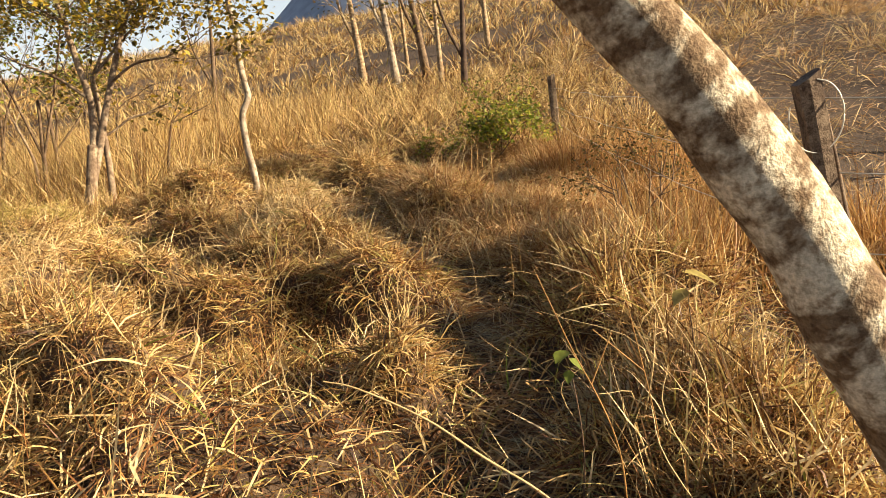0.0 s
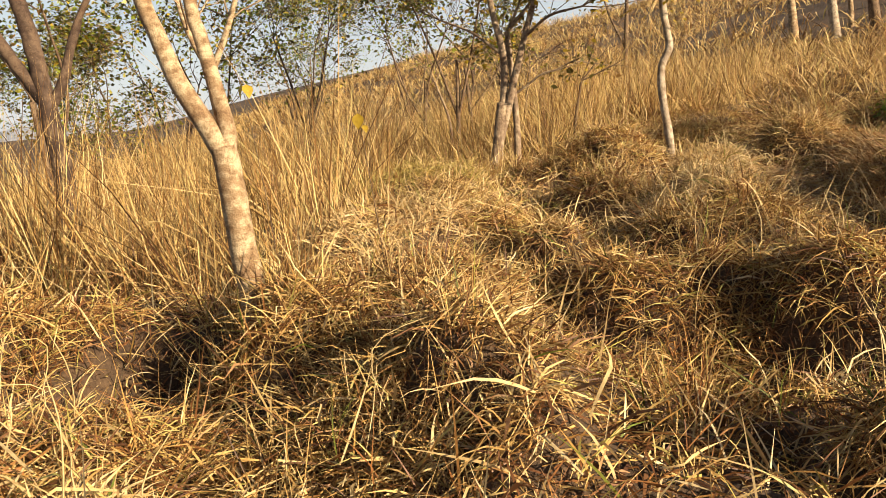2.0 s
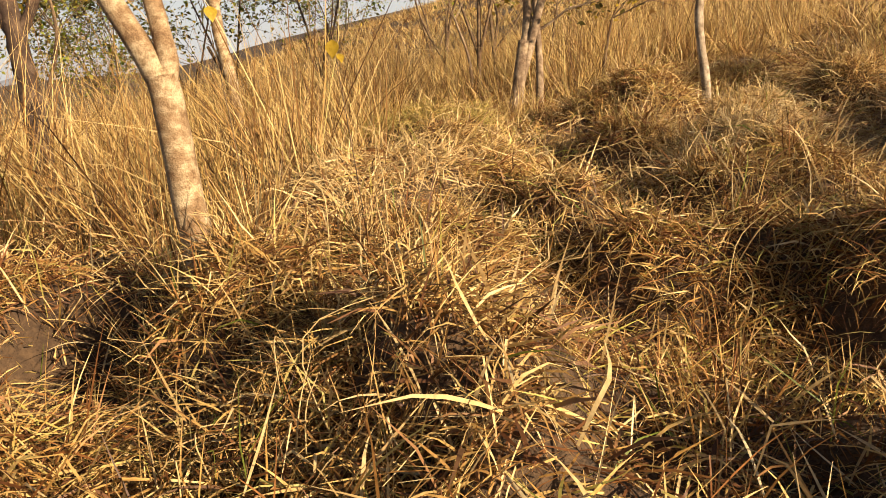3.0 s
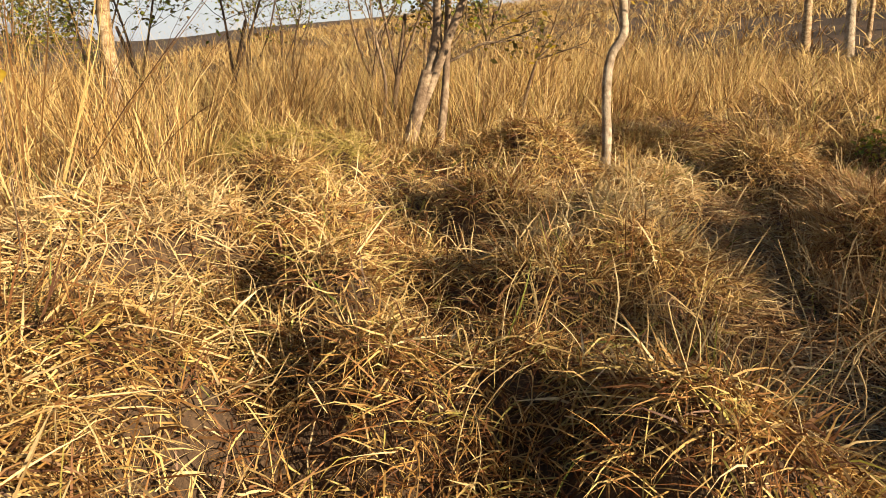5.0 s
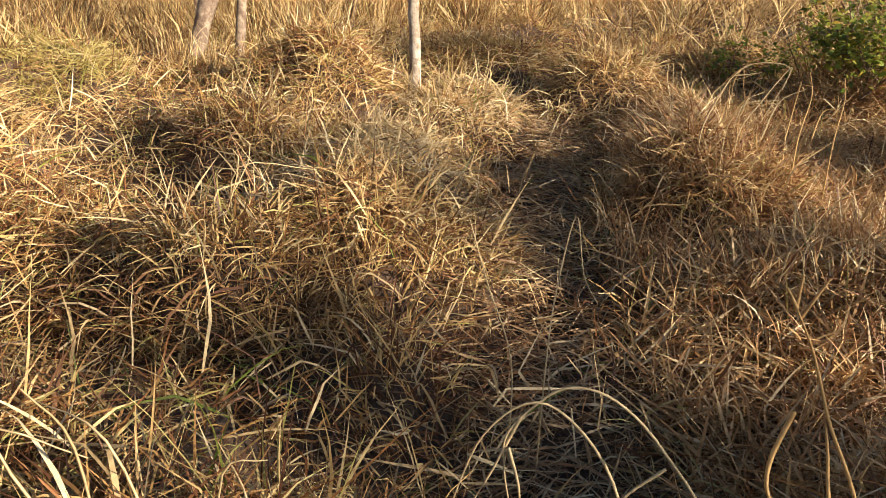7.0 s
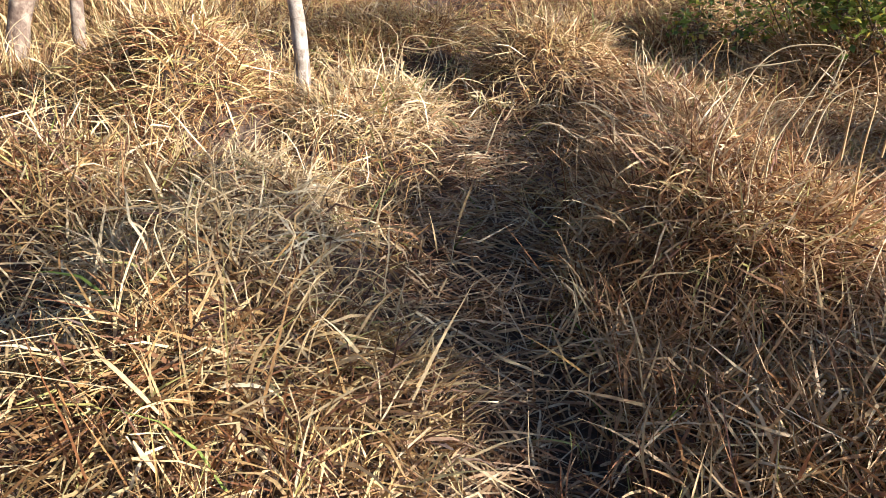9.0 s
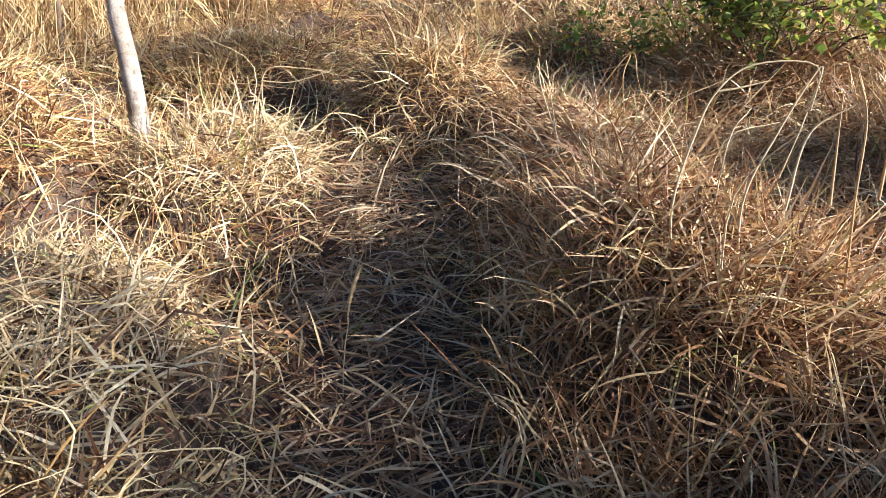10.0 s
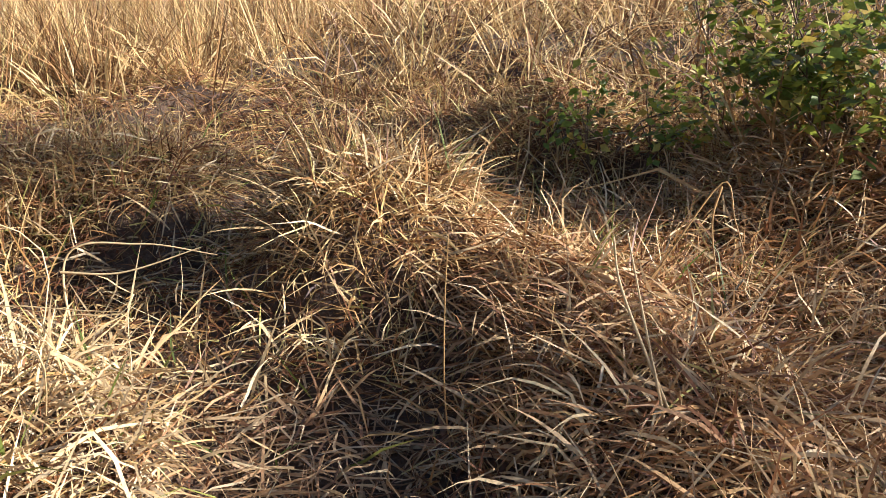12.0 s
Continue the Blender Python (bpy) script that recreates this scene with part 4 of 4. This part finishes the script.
bent_stalk("arched dry stalk bent over the track with hanging leaves", (
    [(0.27, 5.98, 0.38), (0.14, 6.0, 0.55), (0.03, 5.99, 0.64), (-0.06, 5.96, 0.66), (-0.12, 5.92, 0.62), (-0.16, 5.88, 0.56), (-0.15, 5.86, 0.49), (-0.12, 5.84, 0.41)],
    [(0.15, 5.99, 0.52), (0.08, 5.94, 0.45), (0.1, 5.92, 0.4)], [(-0.14, 5.9, 0.6), (-0.17, 5.86, 0.5), (-0.2, 5.84, 0.42)], [(-0.15, 5.87, 0.54), (-0.11, 5.84, 0.47), (-0.1, 5.83, 0.38)]))
bent_stalk("upright dry stalk with a frayed broken tip", (
    [(0.48, 5.77, 0.58), (0.38, 5.82, 0.81), (0.34, 5.84, 0.9), (0.3, 5.84, 0.97)], [(0.3, 5.84, 0.97), (0.28, 5.84, 1.0)],
    [(0.3, 5.85, 0.96), (0.3, 5.86, 1.02)], [(0.31, 5.85, 0.95), (0.34, 5.87, 1.02)]), GOLD, 0.0042)
bent_stalk("thick dry leaf stalk beside the track", ([(0.42, 5.75, 0.58), (0.4, 5.79, 0.72), (0.38, 5.82, 0.8)], [(0.33, 5.8, 0.81), (0.31, 5.76, 0.73), (0.32, 5.74, 0.68), (0.36, 5.75, 0.65)]), GOLD, 0.005)
bent_stalk("thin straw snapped into a narrow hook", ([(-0.22, 6.44, 0.39), (-0.24, 6.52, 0.61), (-0.23, 6.6, 0.83), (-0.18, 6.57, 0.68), (-0.13, 6.56, 0.61)],), PALE, 0.003)
bent_stalk("thin pale straw leaning over the track", ([(-0.31, 6.42, 0.42), (-0.42, 6.46, 0.64), (-0.5, 6.49, 0.8)],), PALE, 0.003)
bent_stalk("tall pale stalk folded over twice", ([(-0.1, 8.81, 0.76), (-0.05, 8.88, 0.94), (0.0, 8.92, 1.05), (0.09, 8.94, 1.12), (0.25, 8.94, 1.12), (0.23, 8.9, 1.0), (0.17, 8.84, 0.84)],
           [(-0.0, 8.92, 1.05), (0.05, 8.92, 1.06), (0.13, 8.93, 1.08)]))
bent_stalk("tall pale stalk with a hanging blade", ([(0.08, 8.81, 0.77), (0.16, 8.88, 0.95), (0.26, 8.94, 1.12), (0.24, 8.9, 1.01)], [(0.19, 8.81, 0.76), (0.24, 8.88, 0.95), (0.35, 8.9, 1.03)]))
bent_stalk("tall straw stalk with a broken tip", ([(0.36, 8.81, 0.78), (0.38, 8.89, 0.99), (0.35, 8.93, 1.11)], [(0.3, 8.81, 0.78), (0.32, 8.92, 1.06)]), GOLD, 0.0045)
bent_stalk("tall straw stalk at the track's edge", ([(0.52, 8.81, 0.78), (0.53, 8.89, 0.99), (0.51, 8.93, 1.1)], [(0.42, 8.82, 0.8), (0.44, 8.86, 0.92), (0.48, 8.87, 0.95), (0.52, 8.87, 0.94)]), GOLD, 0.0045)
bent_stalk("sharply folded straw stalk before the shrub", ([(-0.35, 10.81, 0.57), (-0.24, 10.85, 0.69), (-0.05, 10.93, 0.93), (-0.01, 10.9, 0.82), (0.02, 10.87, 0.72)], [(-0.05, 10.93, 0.92), (-0.08, 10.89, 0.8), (-0.05, 10.81, 0.55)]), GOLD)
bent_stalk("pale upright dry stalk in trampled grass", ([(-0.39, 10.17, 0.56), (-0.43, 10.24, 0.76), (-0.47, 10.3, 0.96)], [(-0.37, 10.18, 0.56), (-0.48, 10.26, 0.83), (-0.5, 10.3, 0.95)]), PALE, 0.0045)
bent_stalk("thin straight golden stalk in trampled grass", ([(-0.88, 10.4, 0.5), (-0.88, 10.45, 0.72), (-0.87, 10.5, 0.9)],), GOLD, 0.003)
bent_stalk("pale stalk stretched flat from the bright tussock", ([(-1.86, 10.53, 0.82), (-1.67, 10.55, 0.86), (-1.47, 10.55, 0.83)], [(-1.86, 10.5, 0.8), (-1.7, 10.5, 0.8), (-1.5, 10.52, 0.86)]))
bent_stalk("arched dry stalk over the hollow", ([(0.15, 5.76, 0.33), (0.07, 5.8, 0.58), (-0.07, 5.8, 0.7), (-0.17, 5.76, 0.63), (-0.22, 5.72, 0.44)],))
bent_stalk("long bleached stick lying slanted over the track", ([(0.38, 2.44, 0.11), (0.21, 2.47, 0.27), (0.04, 2.49, 0.39), (-0.13, 2.51, 0.52), (-0.34, 2.53, 0.63), (-0.45, 2.54, 0.66)],), PALE, 0.006)
bent_stalk("tall thin weed stem beside the track", ([(0.44, 2.35, 0.45), (0.30, 2.35, 0.8), (0.22, 2.36, 1.0)], [(0.36, 2.35, 0.65), (0.44, 2.4, 0.8)]), RUST, 0.003)
bent_stalk("tall thin weed stem beside the track", ([(0.62, 2.6, 0.4), (0.55, 2.6, 0.75), (0.50, 2.62, 1.0)], [(0.58, 2.6, 0.6), (0.42, 2.6, 0.75)]), RUST, 0.003)


def broad_leaf(centre, size, out, up=(0, 0, 1)):
    """One broad leaf with a folded midrib and a pointed tip."""
    c, d, u = np.array(centre, float), np.array(out, float), np.array(up, float)
    d /= np.linalg.norm(d)
    w = np.cross(d, u)
    w /= np.linalg.norm(w)
    n = np.cross(w, d)
    verts, quads = [], []
    prof = (0.05, 0.7, 1.0, 0.95, 0.7, 0.35, 0.02)
    for i, f in enumerate(prof):
        m = c + d * size * i / 6 - n * size * 0.12 * (i / 6) ** 2
        for k, e in ((-1, 0.08), (0, 0.0), (1, 0.08)):
            verts.append(m + w * k * f * size * 0.36 + n * e * f * size)
    for i in range(6):
        for k in (0, 1):
            quads.append((3 * i + k, 3 * i + k + 1, 3 * i + k + 4, 3 * i + k + 3))
    return verts, quads


def seedling(base, top, leaf_list, mat, label):
    t = thing("seedling", (base[0], base[1], land_at(base[0], base[1])), label, "seedling")
    mid = [(base[i] + top[i]) / 2 + (0.03 if i == 0 else 0) for i in range(3)]
    part("stem", tube([(base[0], base[1], land_at(base[0], base[1]) - 0.02), mid, top], (0.004, 0.003, 0.0015), 5, 0, 0, False), BARK_BROWN, t)
    for c, size, out in leaf_list:
        part("leaf", broad_leaf(c, size, out), mat, t)


seedling((0.36, 2.6, 0), (0.33, 2.6, 0.72), (((0.33, 2.59, 0.69), 0.075, (-0.6, -0.8, -0.2)), ((0.34, 2.6, 0.66), 0.06, (0.8, -0.5, -0.6)), ((0.34, 2.6, 0.62), 0.05, (-0.3, -0.9, -0.8))), FRESH, "small seedling with bright green leaves")
seedling((0.85, 2.95, 0), (0.81, 2.9, 0.86), (((0.80, 2.9, 0.85), 0.13, (0.9, -0.3, -0.25)), ((0.82, 2.92, 0.78), 0.09, (-0.7, -0.6, -0.4))), GREENISH, "dry seedling with a long curled leaf")
seedling((-2.72, 4.72, 0), (-2.77, 4.68, 1.38), (((-2.77, 4.68, 1.34), 0.085, (0.15, -0.3, -1.0)), ((-2.74, 4.68, 1.28), 0.05, (0.6, -0.4, -0.8)), ((-2.72, 4.7, 0.95), 0.05, (-0.5, -0.5, -0.7))), LEAF_YELLOW, "thin vine with hanging yellow leaves")
seedling((-3.5, 4.8, 0), (-3.6, 4.77, 1.58), (((-3.59, 4.77, 1.56), 0.10, (-0.2, -0.3, -1.0)), ((-3.57, 4.77, 1.55), 0.09, (0.5, -0.3, -0.9))), LEAF_YELLOW, "thin vine with hanging yellow leaves")
seedling((1.25, 2.6, 0), (1.22, 2.55, 0.55), (((1.22, 2.54, 0.53), 0.06, (-0.8, -0.5, -0.1)),), LEAF_YELLOW, "seedling with one yellow leaf under the leaning tree")
